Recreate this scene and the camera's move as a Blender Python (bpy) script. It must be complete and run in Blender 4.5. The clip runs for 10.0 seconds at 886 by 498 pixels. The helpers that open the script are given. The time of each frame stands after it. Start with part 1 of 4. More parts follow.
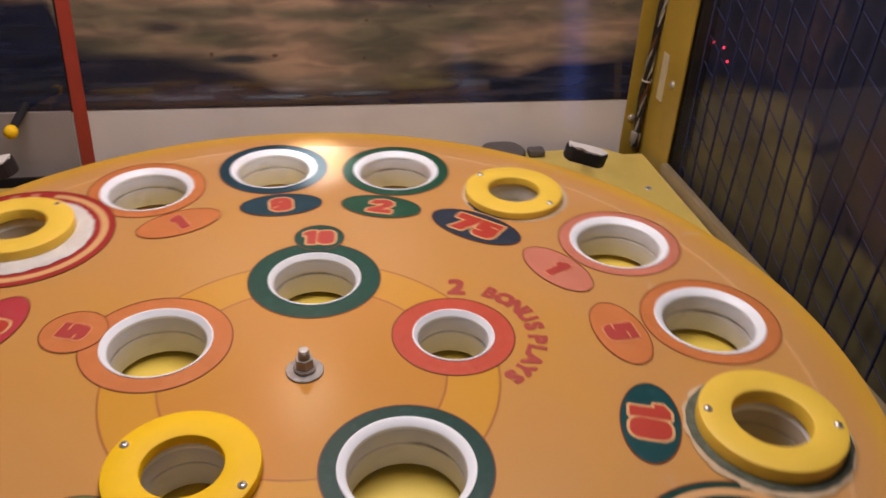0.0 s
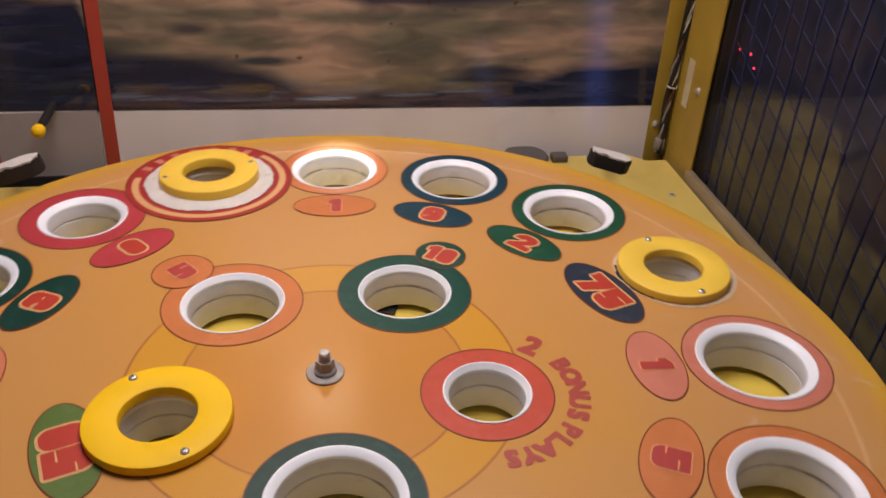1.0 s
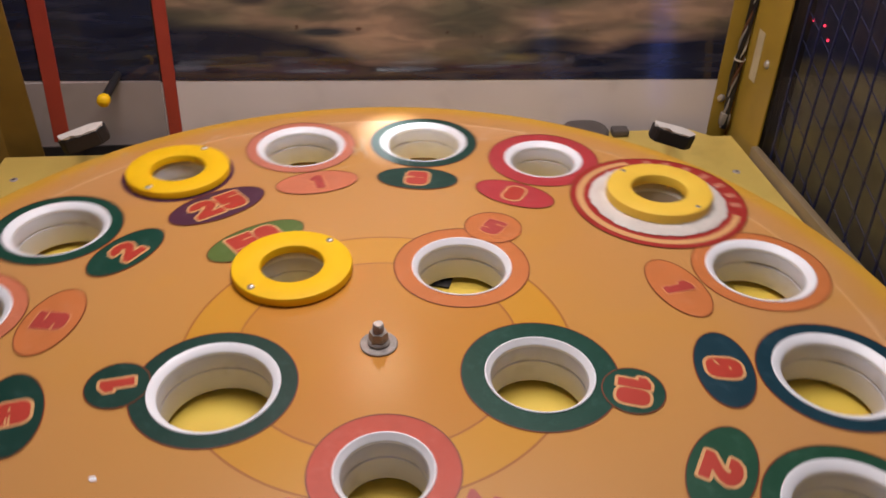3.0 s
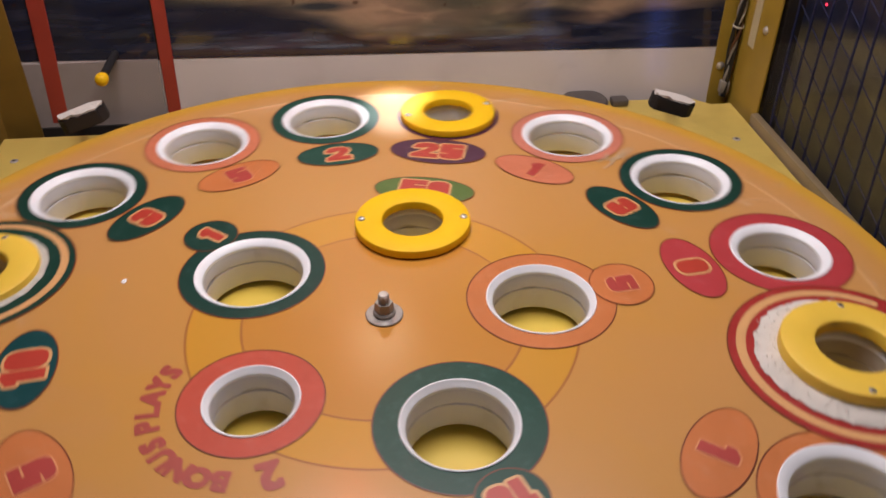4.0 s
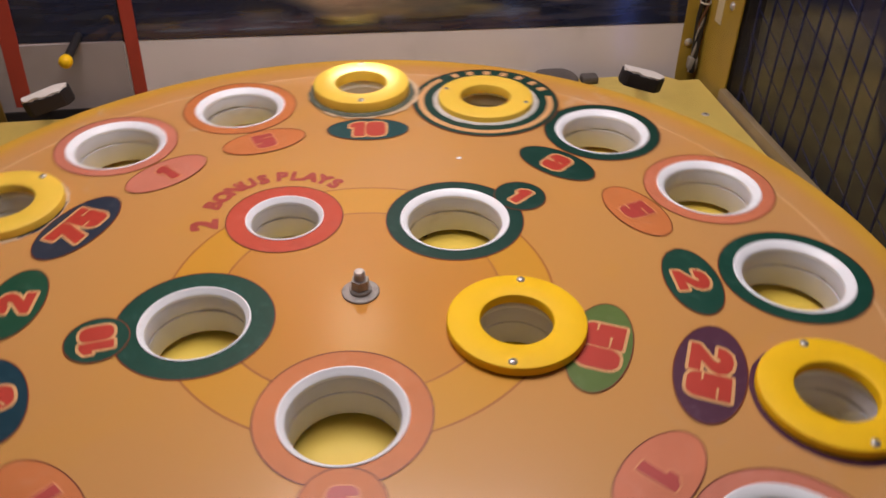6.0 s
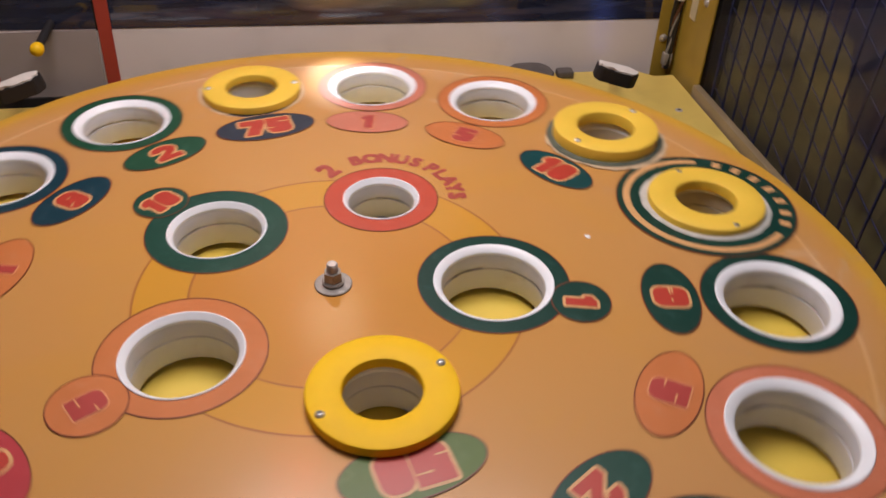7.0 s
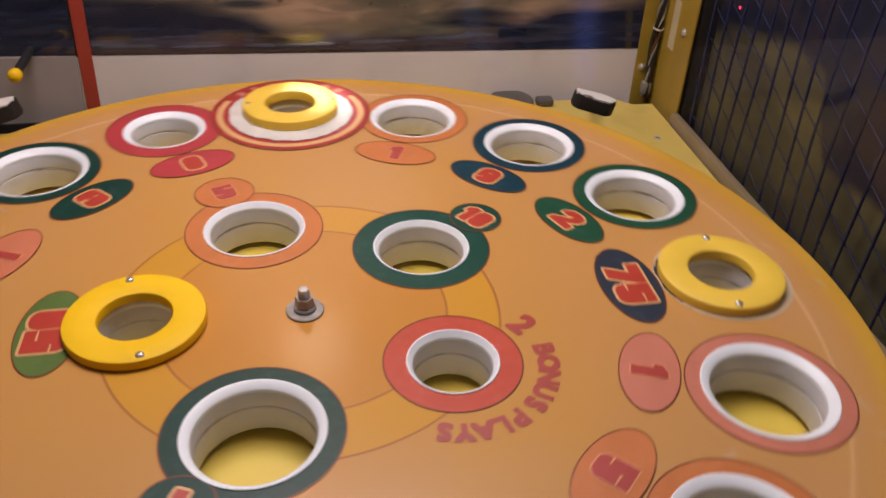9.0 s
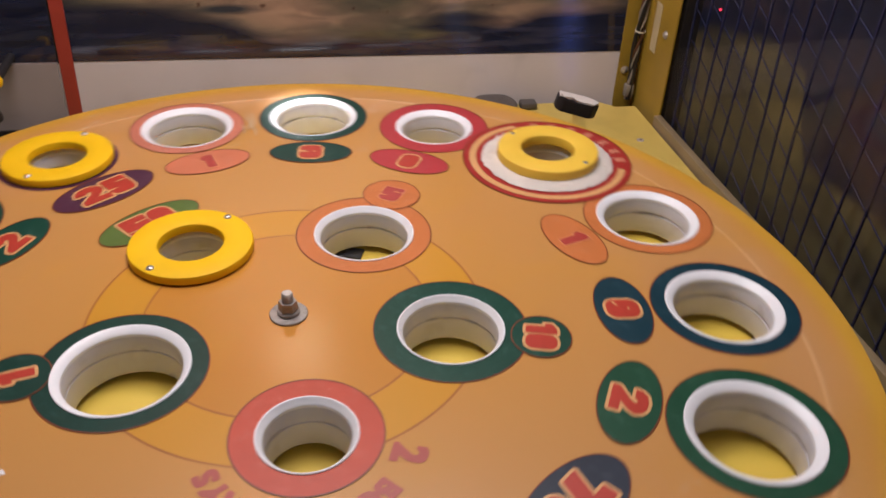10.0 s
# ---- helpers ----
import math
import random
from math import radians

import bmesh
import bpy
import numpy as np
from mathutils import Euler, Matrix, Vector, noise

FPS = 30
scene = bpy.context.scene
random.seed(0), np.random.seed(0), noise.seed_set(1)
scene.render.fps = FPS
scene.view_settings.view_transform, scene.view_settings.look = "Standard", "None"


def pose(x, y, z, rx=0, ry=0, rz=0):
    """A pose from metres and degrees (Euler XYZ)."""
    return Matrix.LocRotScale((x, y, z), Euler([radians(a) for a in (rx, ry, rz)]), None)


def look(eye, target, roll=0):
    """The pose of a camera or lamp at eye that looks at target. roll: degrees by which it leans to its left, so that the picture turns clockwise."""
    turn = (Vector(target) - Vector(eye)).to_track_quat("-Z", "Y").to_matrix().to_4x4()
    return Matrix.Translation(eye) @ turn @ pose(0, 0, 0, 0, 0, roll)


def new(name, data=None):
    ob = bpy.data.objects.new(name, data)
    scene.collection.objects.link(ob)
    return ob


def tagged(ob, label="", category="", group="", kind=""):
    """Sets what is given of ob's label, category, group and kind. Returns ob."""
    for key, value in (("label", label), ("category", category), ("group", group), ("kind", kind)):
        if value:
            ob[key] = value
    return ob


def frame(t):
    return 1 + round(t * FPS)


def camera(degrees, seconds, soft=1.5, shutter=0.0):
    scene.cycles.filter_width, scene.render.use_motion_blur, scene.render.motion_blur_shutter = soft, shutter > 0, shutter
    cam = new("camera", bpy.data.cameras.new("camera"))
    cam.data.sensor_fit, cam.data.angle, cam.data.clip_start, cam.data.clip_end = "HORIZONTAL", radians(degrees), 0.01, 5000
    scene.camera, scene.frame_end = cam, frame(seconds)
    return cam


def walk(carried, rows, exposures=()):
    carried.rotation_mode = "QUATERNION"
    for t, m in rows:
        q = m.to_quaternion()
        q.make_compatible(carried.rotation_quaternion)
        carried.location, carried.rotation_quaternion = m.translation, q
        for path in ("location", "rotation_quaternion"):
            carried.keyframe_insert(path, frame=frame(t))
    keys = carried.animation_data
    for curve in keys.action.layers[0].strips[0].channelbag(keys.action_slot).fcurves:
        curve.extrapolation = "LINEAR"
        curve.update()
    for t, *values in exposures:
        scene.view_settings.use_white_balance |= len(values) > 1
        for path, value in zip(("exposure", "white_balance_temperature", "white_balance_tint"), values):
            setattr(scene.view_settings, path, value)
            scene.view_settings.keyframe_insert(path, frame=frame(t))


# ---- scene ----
from mathutils.geometry import delaunay_2d_cdt, tessellate_polygon

# the hand-held camera behind the front glass
LENS = 56.08
PATH = [
    (0, -0.0004, -0.5685, 0.4879, 57.475, -2.135, -10.508),
    (0.5, -0.0016, -0.5666, 0.4871, 57.854, -2.266, -9.126),
    (1, -0.0025, -0.5662, 0.4868, 57.682, -2.151, -8.911),
    (1.5, -0.0027, -0.5686, 0.4884, 57.651, -2.410, -9.245),
    (2, -0.0027, -0.5671, 0.4868, 57.515, -2.007, -8.914),
    (2.5, 0.0010, -0.5650, 0.4854, 56.862, -1.535, -7.078),
    (3, -0.0009, -0.5614, 0.4824, 55.823, -0.911, -5.084),
    (4.5, -0.0070, -0.5719, 0.4773, 53.751, 0.240, -6.286),
    (5, -0.0086, -0.5731, 0.4765, 53.343, 0.120, -6.601),
    (5.5, -0.0102, -0.5716, 0.4702, 53.532, 0.166, -7.244),
    (7, -0.0055, -0.5755, 0.4738, 52.827, -1.548, -8.991),
    (7.5, -0.0019, -0.5701, 0.4669, 53.697, -1.919, -8.188),
    (8, -0.0006, -0.5714, 0.4740, 54.019, -2.138, -7.608),
    (8.5, 0.0077, -0.5761, 0.4732, 54.373, -1.807, -8.795),
    (9, 0.0102, -0.5776, 0.4706, 54.827, -2.003, -9.473),
    (9.5, 0.0118, -0.5789, 0.4696, 55.012, -2.352, -9.685),
    (10, 0.0139, -0.5803, 0.4681, 55.266, -1.984, -10.496),
]
cam = camera(LENS, 10.0, 1.6, 0.5)
walk(cam, [(t, pose(*row)) for t, *row in PATH])

# ---- light: the cabinet's warm ceiling lamp, a small spot lamp over the far rim, a dim room ----
world = bpy.data.worlds.new("world")
scene.world = world
world.use_nodes = True
world.node_tree.nodes["Background"].inputs[0].default_value = (0.85, 0.85, 0.95, 1)
world.node_tree.nodes["Background"].inputs[1].default_value = 0.12
scene.view_settings.exposure = 0.0


def lamp(name, kind, m, energy, color, **size):
    data = bpy.data.lights.new(name, kind)
    data.energy, data.color = energy, color
    if kind == "AREA":
        data.shape, data.size, data.size_y = "RECTANGLE", size["x"], size["y"]
    elif kind == "SPOT":
        data.spot_size, data.spot_blend, data.shadow_soft_size = radians(size["cone"]), size["blend"], size["soft"]
    ob = new(name, data)
    ob.matrix_world = m
    return ob


lamp("ceiling_lamp", "AREA", look((0.03, 0.19, 0.95), (0.0, 0.09, 0.0)), 12.3, (1.0, 0.92, 0.94), x=0.6, y=0.5)
lamp("wall_lamp", "SPOT", look((0.0, 0.655, 0.62), (0.0, 0.0, 0.0)), 1.7, (1.0, 0.84, 0.62), cone=70, blend=1.0, soft=0.06)
lamp("spot_lamp", "SPOT", look((0.03, 0.590, 0.215), (0.032, 0.418, 0.0)), 8.0, (0.94, 0.97, 1.0), cone=25, blend=1.0, soft=0.012)


# ---- materials ----
def lin(r, g, b):
    return tuple((c / 255 / 12.92 if c <= 10 else ((c / 255 + 0.055) / 1.055) ** 2.4) for c in (r, g, b)) + (1.0,)


class Nodes:
    """A short way to wire a node material."""

    def __init__(self, name):
        self.m = bpy.data.materials.new(name)
        self.m.use_nodes = True
        self.t = self.m.node_tree
        self.b = self.t.nodes["Principled BSDF"]

    def add(self, kind, ins=None, **props):
        n = self.t.nodes.new(kind)
        for k, v in props.items():
            if k == "operation":
                n.operation = v
            elif k == "data_type":
                n.data_type = v
            elif k == "blend_type":
                n.blend_type = v
        for k, v in (ins or {}).items():
            self.put(n.inputs[k], v)
        return n

    def put(self, socket, v):
        if hasattr(v, "is_linked"):
            self.t.links.new(v, socket)
        else:
            socket.default_value = v

    def coords(self, scale=(1, 1, 1), world=False):
        c = self.add("ShaderNodeNewGeometry").outputs["Position"] if world else self.add("ShaderNodeTexCoord").outputs["Object"]
        return self.add("ShaderNodeMapping", {"Vector": c, "Scale": scale}).outputs[0]

    def noise(self, vec, scale, detail=4.0, rough=0.6, distort=0.0):
        return self.add("ShaderNodeTexNoise", {"Vector": vec, "Scale": scale, "Detail": detail, "Roughness": rough, "Distortion": distort}).outputs["Fac"]

    def math(self, op, a, b=0.0):
        n = self.add("ShaderNodeMath", operation=op)
        self.put(n.inputs[0], a)
        self.put(n.inputs[1], b)
        return n.outputs[0]

    def ramp(self, fac, stops):
        n = self.add("ShaderNodeValToRGB", {"Fac": fac})
        els = n.color_ramp.elements
        while len(els) < len(stops):
            els.new(0.5)
        for e, (p, c) in zip(els, stops):
            e.position, e.color = p, c
        return n.outputs["Color"]

    def mix(self, fac, a, b, mode="MIX"):
        n = self.add("ShaderNodeMix", data_type="RGBA", blend_type=mode)
        self.put(n.inputs[0], fac)
        self.put(n.inputs[6], a)
        self.put(n.inputs[7], b)
        return n.outputs[2]

    def bump(self, height, strength, distance=0.001):
        n = self.add("ShaderNodeBump", {"Height": height, "Strength": strength, "Distance": distance})
        self.put(self.b.inputs["Normal"], n.outputs[0])

    def set(self, **v):
        for k, x in v.items():
            self.put(self.b.inputs[{"color": "Base Color", "rough": "Roughness", "metal": "Metallic", "coat": "Coat Weight", "coat_rough": "Coat Roughness", "spec": "Specular IOR Level", "trans": "Transmission Weight", "ior": "IOR", "alpha": "Alpha"}[k]], x)


def surface(name, color, rough=0.45, metal=0.0, vary=0.12, grain=60.0, stain=9.0, bump=0.15, coat=0.0, spec=0.5, dirt=None, dirt_amount=0.0):
    """Paint, plastic or metal: broad stains, fine grain, relief and an uneven gloss."""
    n = Nodes(name)
    v = n.coords()
    broad, fine = n.noise(v, stain, 5), n.noise(v, grain, 6, 0.7)
    dark = tuple(c * (1 - 2 * vary) for c in color[:3]) + (1,)
    light = tuple(min(1, c * (1 + vary)) for c in color[:3]) + (1,)
    col = n.ramp(n.math("ADD", n.math("MULTIPLY", broad, 0.65), n.math("MULTIPLY", fine, 0.35)), [(0.3, dark), (0.7, light)])
    if dirt:
        spots = n.ramp(n.noise(v, stain * 2.7, 8, 0.75), [(0.52, (0, 0, 0, 1)), (0.75, (1, 1, 1, 1))])
        col = n.mix(n.math("MULTIPLY", spots, dirt_amount), col, dirt)
    n.set(color=col, rough=n.math("ADD", n.math("MULTIPLY", broad, 0.2), rough - 0.1), metal=metal, coat=coat, coat_rough=0.15, spec=spec)
    n.bump(fine, bump, 0.0006)
    return n.m


def disc_material():
    """The printed orange sheet: a centre field, a golden band between two thin lines, a yellow outer edge, clear glossy film."""
    n = Nodes("printed_orange_sheet")
    v = n.coords()
    flat = n.add("ShaderNodeVectorMath", {0: v, 1: (1, 1, 0)}, operation="MULTIPLY").outputs[0]
    r = n.add("ShaderNodeVectorMath", {0: flat}, operation="LENGTH").outputs["Value"]
    s = n.math("MULTIPLY", r, 2.0)
    centre, band, field, edge, line = lin(200, 136, 49), lin(210, 151, 43), lin(203, 147, 73), lin(226, 174, 62), lin(160, 96, 46)
    n_r = n.add("ShaderNodeValToRGB", {"Fac": s})
    n_r.color_ramp.interpolation = "LINEAR"
    els = n_r.color_ramp.elements
    # the field pales from 0.345 to 0.899: glass haze put into the colour
    stops = [(0.0, centre), (0.2478, centre), (0.2486, line), (0.2500, line), (0.2508, band), (0.3420, band), (0.3428, line), (0.3442, line),
             # pale stops at 0.9045 and 0.912: the sheen along the crease, painted all round
             (0.3450, field), (0.70, lin(202, 149, 88)), (0.899, lin(203, 151, 94)), (0.9045, lin(222, 174, 120)), (0.912, lin(212, 159, 102)), (0.955, lin(214, 158, 86)), (0.985, edge), (1.0, edge)]
    while len(els) < len(stops):
        els.new(0.5)
    for e, (p, c) in zip(els, stops):
        e.position, e.color = p, c
    broad, fine = n.noise(v, 5.0, 5), n.noise(v, 140.0, 5, 0.7)
    scuff = n.noise(n.coords((60, 900, 60)), 1.0, 3)
    stain = n.ramp(n.noise(v, 7.0, 4, 0.55, 0.8), [(0.46, (0, 0, 0, 1)), (0.66, (1, 1, 1, 1))])
    col = n.mix(n.math("MULTIPLY", broad, 0.22), n_r.outputs["Color"], lin(176, 112, 62))
    col = n.mix(n.math("MULTIPLY", n.ramp(fine, [(0.6, (0, 0, 0, 1)), (0.8, (1, 1, 1, 1))]), 0.10), col, lin(225, 190, 140))
    col = n.mix(n.math("MULTIPLY", stain, 0.30), col, lin(204, 146, 46))
    rubs = n.math("MULTIPLY", n.ramp(n.noise(n.coords((16, 16, 1)), 1.0, 7, 0.72, 1.2), [(0.60, (0, 0, 0, 1)), (0.70, (1, 1, 1, 1))]),
                  n.add("ShaderNodeMapRange", {0: r, 1: 0.26, 2: 0.42, 3: 0.0, 4: 0.34}).outputs[0])
    col = n.mix(rubs, col, lin(226, 208, 186))
    n.set(color=col, rough=n.math("ADD", n.math("MULTIPLY", n.noise(v, 22.0, 6, 0.7), 0.16), 0.34), spec=0.28, coat=0.4, coat_rough=0.19)
    n.bump(n.math("ADD", n.math("MULTIPLY", n.noise(v, 30.0, 3), 0.7), n.math("MULTIPLY", scuff, 0.3)), 0.10, 0.0012)
    return n.m


def cup_material(name, low, high):
    """Plastic with dark ball scuffs smeared along the bore, different in each cup."""
    n = Nodes(name)
    v = n.add("ShaderNodeVectorMath", {0: n.coords(), 1: n.add("ShaderNodeObjectInfo").outputs["Random"]}, operation="ADD").outputs[0]
    z = n.add("ShaderNodeSeparateXYZ", {0: n.coords()}).outputs["Z"]
    broad, fine = n.noise(v, 30.0, 5), n.noise(v, 160.0, 6, 0.7)
    col = n.ramp(n.math("ADD", n.math("MULTIPLY", broad, 0.6), n.math("MULTIPLY", fine, 0.4)), [(0.3, lin(*low)), (0.7, lin(*high))])
    ledge = n.add("ShaderNodeMapRange", {0: n.math("ABSOLUTE", n.math("ADD", z, n.math("ADD", n.math("MULTIPLY", broad, 0.006), 0.0185))), 1: 0.0004, 2: 0.0030, 3: 1.0, 4: 0.0}).outputs[0]
    bore = n.add("ShaderNodeMapRange", {0: z, 1: -0.012, 2: -0.006, 3: 1.0, 4: 0.0}).outputs[0]
    where = n.ramp(n.noise(v, 26.0, 3), [(0.50, (0, 0, 0, 1)), (0.64, (1, 1, 1, 1))])
    smear = n.ramp(n.noise(v, 44.0, 6, 0.7), [(0.54, (0, 0, 0, 1)), (0.72, (1, 1, 1, 1))])
    col = n.mix(n.math("MULTIPLY", n.math("MULTIPLY", ledge, where), 0.65), col, lin(92, 80, 70))
    col = n.mix(n.math("MULTIPLY", n.math("MULTIPLY", bore, smear), 0.38), col, lin(150, 140, 128))
    n.set(color=col, rough=n.math("ADD", n.math("MULTIPLY", broad, 0.2), 0.28), spec=0.5)
    n.bump(fine, 0.10, 0.0006)
    return n.m


def sky_material():
    """A glossy printed sky: navy cloud banks at the foot and top, peach and olive streaks between."""
    n = Nodes("printed_cloudy_sky")
    pos = n.add("ShaderNodeNewGeometry").outputs["Position"]
    sep = n.add("ShaderNodeSeparateXYZ", {0: pos})
    x, z = sep.outputs["X"], sep.outputs["Z"]

    def streaks(sx, sz, shift, detail=2.5, distort=0.35):
        return n.noise(n.add("ShaderNodeMapping", {"Vector": pos, "Scale": (sx, 1, sz), "Location": (shift, 0, shift * 0.7)}).outputs[0], 1.0, detail, 0.42, distort)

    big, mid, fine = streaks(2.6, 17.0, 0.7), streaks(5.0, 34.0, 2.1, 3.0), streaks(11.0, 80.0, 5.3, 3.0)
    u = n.add("ShaderNodeMapRange", {0: x, 1: -0.55, 2: 0.60, 3: 0.0, 4: 1.0}).outputs[0]

    def height(stops):
        return n.math("MULTIPLY", n.ramp(u, [(p, (h / 0.2,) * 3 + (1,)) for p, h in stops]), 0.2)

    wave = n.math("MULTIPLY", n.math("SUBTRACT", n.math("ADD", n.math("MULTIPLY", mid, 0.7), n.math("MULTIPLY", fine, 0.3)), 0.5), 0.032)
    zw = n.math("ADD", z, wave)
    foot = height([(0.0, 0.180), (0.21, 0.150), (0.23, 0.086), (0.29, 0.072), (0.36, 0.064), (0.42, 0.052), (0.48, 0.028), (0.60, 0.021), (0.635, 0.026), (0.69, 0.050), (0.78, 0.044), (0.83, 0.056), (1.0, 0.064)])
    head = height([(0.0, 0.150), (0.30, 0.200), (0.50, 0.165), (0.56, 0.136), (0.72, 0.138), (0.84, 0.165), (1.0, 0.200)])
    low = n.add("ShaderNodeMapRange", {0: n.math("SUBTRACT", foot, zw), 1: -0.008, 2: 0.014, 3: 0.0, 4: 1.0}).outputs[0]
    high = n.add("ShaderNodeMapRange", {0: n.math("SUBTRACT", zw, head), 1: -0.006, 2: 0.012, 3: 0.0, 4: 1.0}).outputs[0]
    open_sky = n.ramp(n.math("ADD", n.math("MULTIPLY", big, 0.7), n.math("MULTIPLY", mid, 0.35)),
                      [(0.36, lin(92, 88, 72)), (0.45, lin(122, 110, 88)), (0.53, lin(160, 133, 108)), (0.62, lin(184, 150, 122)), (0.72, lin(126, 116, 94))])
    dark = n.ramp(fine, [(0.3, lin(24, 26, 42)), (0.55, lin(40, 44, 64)), (0.75, lin(72, 70, 84))])
    banks = n.mix(low, open_sky, dark)
    banks = n.mix(n.math("MULTIPLY", high, 0.9), banks, lin(34, 40, 58))

    def patch(under, cx, cz, ax, az, color, amount=0.85):
        """One soft-edged painted cloud."""
        dx, dz = n.math("DIVIDE", n.math("SUBTRACT", x, cx), ax), n.math("DIVIDE", n.math("SUBTRACT", n.math("ADD", z, n.math("MULTIPLY", wave, 0.5)), cz), az)
        d = n.math("ADD", n.math("SQRT", n.math("ADD", n.math("MULTIPLY", dx, dx), n.math("MULTIPLY", dz, dz))), n.math("MULTIPLY", n.math("SUBTRACT", mid, 0.5), 0.9))
        return n.mix(n.add("ShaderNodeMapRange", {0: d, 1: 0.45, 2: 1.35, 3: amount, 4: 0.0}).outputs[0], under, color)

    olive, navy, teal, tan = lin(100, 96, 76), lin(38, 38, 52), lin(56, 62, 66), lin(180, 147, 118)
    for cx, cz, ax, az, color, amount in ((0.03, 0.060, 0.060, 0.030, tan, 0.8), (0.31, 0.082, 0.110, 0.014, tan, 0.8), (-0.09, 0.100, 0.060, 0.016, olive, 0.9), (0.15, 0.074, 0.085, 0.026, olive, 0.9),
                                          (0.26, 0.108, 0.060, 0.012, olive, 0.8), (0.40, 0.120, 0.100, 0.016, olive, 0.7), (0.20, 0.024, 0.050, 0.008, olive, 0.8), (-0.20, 0.058, 0.085, 0.018, navy, 0.9),
                                          (-0.06, 0.066, 0.040, 0.006, teal, 0.95), (-0.16, 0.112, 0.030, 0.008, navy, 0.7), (0.28, 0.047, 0.070, 0.010, navy, 0.9)):
        banks = patch(banks, cx, cz, ax, az, color, amount)
    scud = n.ramp(streaks(8.0, 36.0, 8.4), [(0.60, (0, 0, 0, 1)), (0.70, (1, 1, 1, 1))])
    specks = n.ramp(streaks(60.0, 90.0, 3.3, 2.0, 0.0), [(0.72, (0, 0, 0, 1)), (0.78, (1, 1, 1, 1))])
    banks = n.mix(n.math("MULTIPLY", n.ramp(streaks(16.0, 55.0, 6.1, 6.0, 0.8), [(0.40, (1, 1, 1, 1)), (0.62, (0, 0, 0, 1))]), 0.36), banks, lin(52, 50, 52))
    banks = n.mix(n.math("MULTIPLY", specks, 0.7), banks, lin(70, 40, 26))
    n.set(color=n.mix(n.math("MULTIPLY", scud, 0.3), banks, lin(60, 62, 64)), rough=0.10, spec=0.7, coat=0.8, coat_rough=0.03)
    n.bump(n.noise(n.coords(), 9.0, 2), 0.015, 0.001)
    return n.m


def net_material():
    """A murky board: olive and plum shapes below, near black above."""
    n = Nodes("murky_side_board")
    pos = n.add("ShaderNodeNewGeometry").outputs["Position"]
    sep = n.add("ShaderNodeSeparateXYZ", {0: pos})
    y, z = sep.outputs["Y"], sep.outputs["Z"]
    wob = n.noise(n.add("ShaderNodeMapping", {"Vector": pos, "Scale": (1, 9, 9)}).outputs[0], 1.0, 3)
    big = n.noise(n.add("ShaderNodeMapping", {"Vector": pos, "Scale": (1, 5, 11), "Location": (0, 0.6, 0.2)}).outputs[0], 1.0, 4, 0.6, 0.6)
    # an olive mound with a round end under a plum and navy sky
    top = n.ramp(n.add("ShaderNodeMapRange", {0: y, 1: 0.0, 2: 0.5, 3: 0.0, 4: 1.0}).outputs[0],
                 [(p, (h,) * 3 + (1,)) for p, h in ((0.0, 0.46), (0.16, 0.50), (0.34, 0.44), (0.39, 0.62), (0.43, 0.90), (0.56, 0.94), (0.78, 0.83), (1.0, 0.66))])
    edge = n.math("SUBTRACT", n.math("ADD", z, n.math("MULTIPLY", n.math("SUBTRACT", wob, 0.5), 0.03)), n.math("SUBTRACT", n.math("MULTIPLY", top, 0.20), 0.075))
    rise = n.add("ShaderNodeMapRange", {0: edge, 1: -0.006, 2: 0.010, 3: 0.0, 4: 1.0}).outputs[0]
    base = n.ramp(big, [(0.32, lin(60, 57, 52)), (0.45, lin(80, 75, 58)), (0.56, lin(100, 93, 66)), (0.72, lin(112, 101, 70))])
    above = n.ramp(n.math("ADD", n.math("MULTIPLY", big, 0.6), n.math("MULTIPLY", wob, 0.4)), [(0.36, lin(18, 24, 42)), (0.48, lin(30, 36, 58)), (0.56, lin(50, 45, 58)), (0.66, lin(26, 34, 56))])
    base = n.mix(rise, base, above)
    n.set(color=base, rough=0.5, spec=0.3)
    n.bump(n.noise(n.coords(), 12.0, 2), 0.04, 0.002)
    return n.m


DISC = disc_material()
SKY = sky_material()
NET = net_material()
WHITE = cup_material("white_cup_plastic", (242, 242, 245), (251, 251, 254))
# the lips' white plastic, with the shade inside the bore put into the colour
BORE_SHADE = cup_material("shade_grey_cup_plastic", (206, 205, 213), (222, 221, 229))
# tan tubes below the tall covers: the brown shadow down there is painted in
DEEP_SHADE = cup_material("deep_shade_cup_plastic", (172, 158, 140), (192, 178, 160))
YELLOW = surface("yellow_cover_plastic", lin(252, 198, 16), 0.58, vary=0.05, stain=18, bump=0.10, spec=0.3, dirt=lin(200, 150, 30), dirt_amount=0.3)
TRAY = surface("yellow_tray_paint", lin(234, 202, 84), 0.5, vary=0.06, stain=9, bump=0.10, dirt=lin(190, 160, 60), dirt_amount=0.3)
FADED = surface("faded_yellow_plastic", lin(246, 203, 72), 0.5, vary=0.07, stain=22, bump=0.15, dirt=lin(205, 160, 70), dirt_amount=0.4)
DECK = surface("yellow_deck_paint", lin(214, 187, 98), 0.5, vary=0.10, stain=7, bump=0.12, dirt=lin(130, 105, 45), dirt_amount=0.35)
POST = surface("yellow_post_paint", lin(174, 143, 52), 0.42, vary=0.10, stain=14, bump=0.12, dirt=lin(120, 90, 30), dirt_amount=0.4)
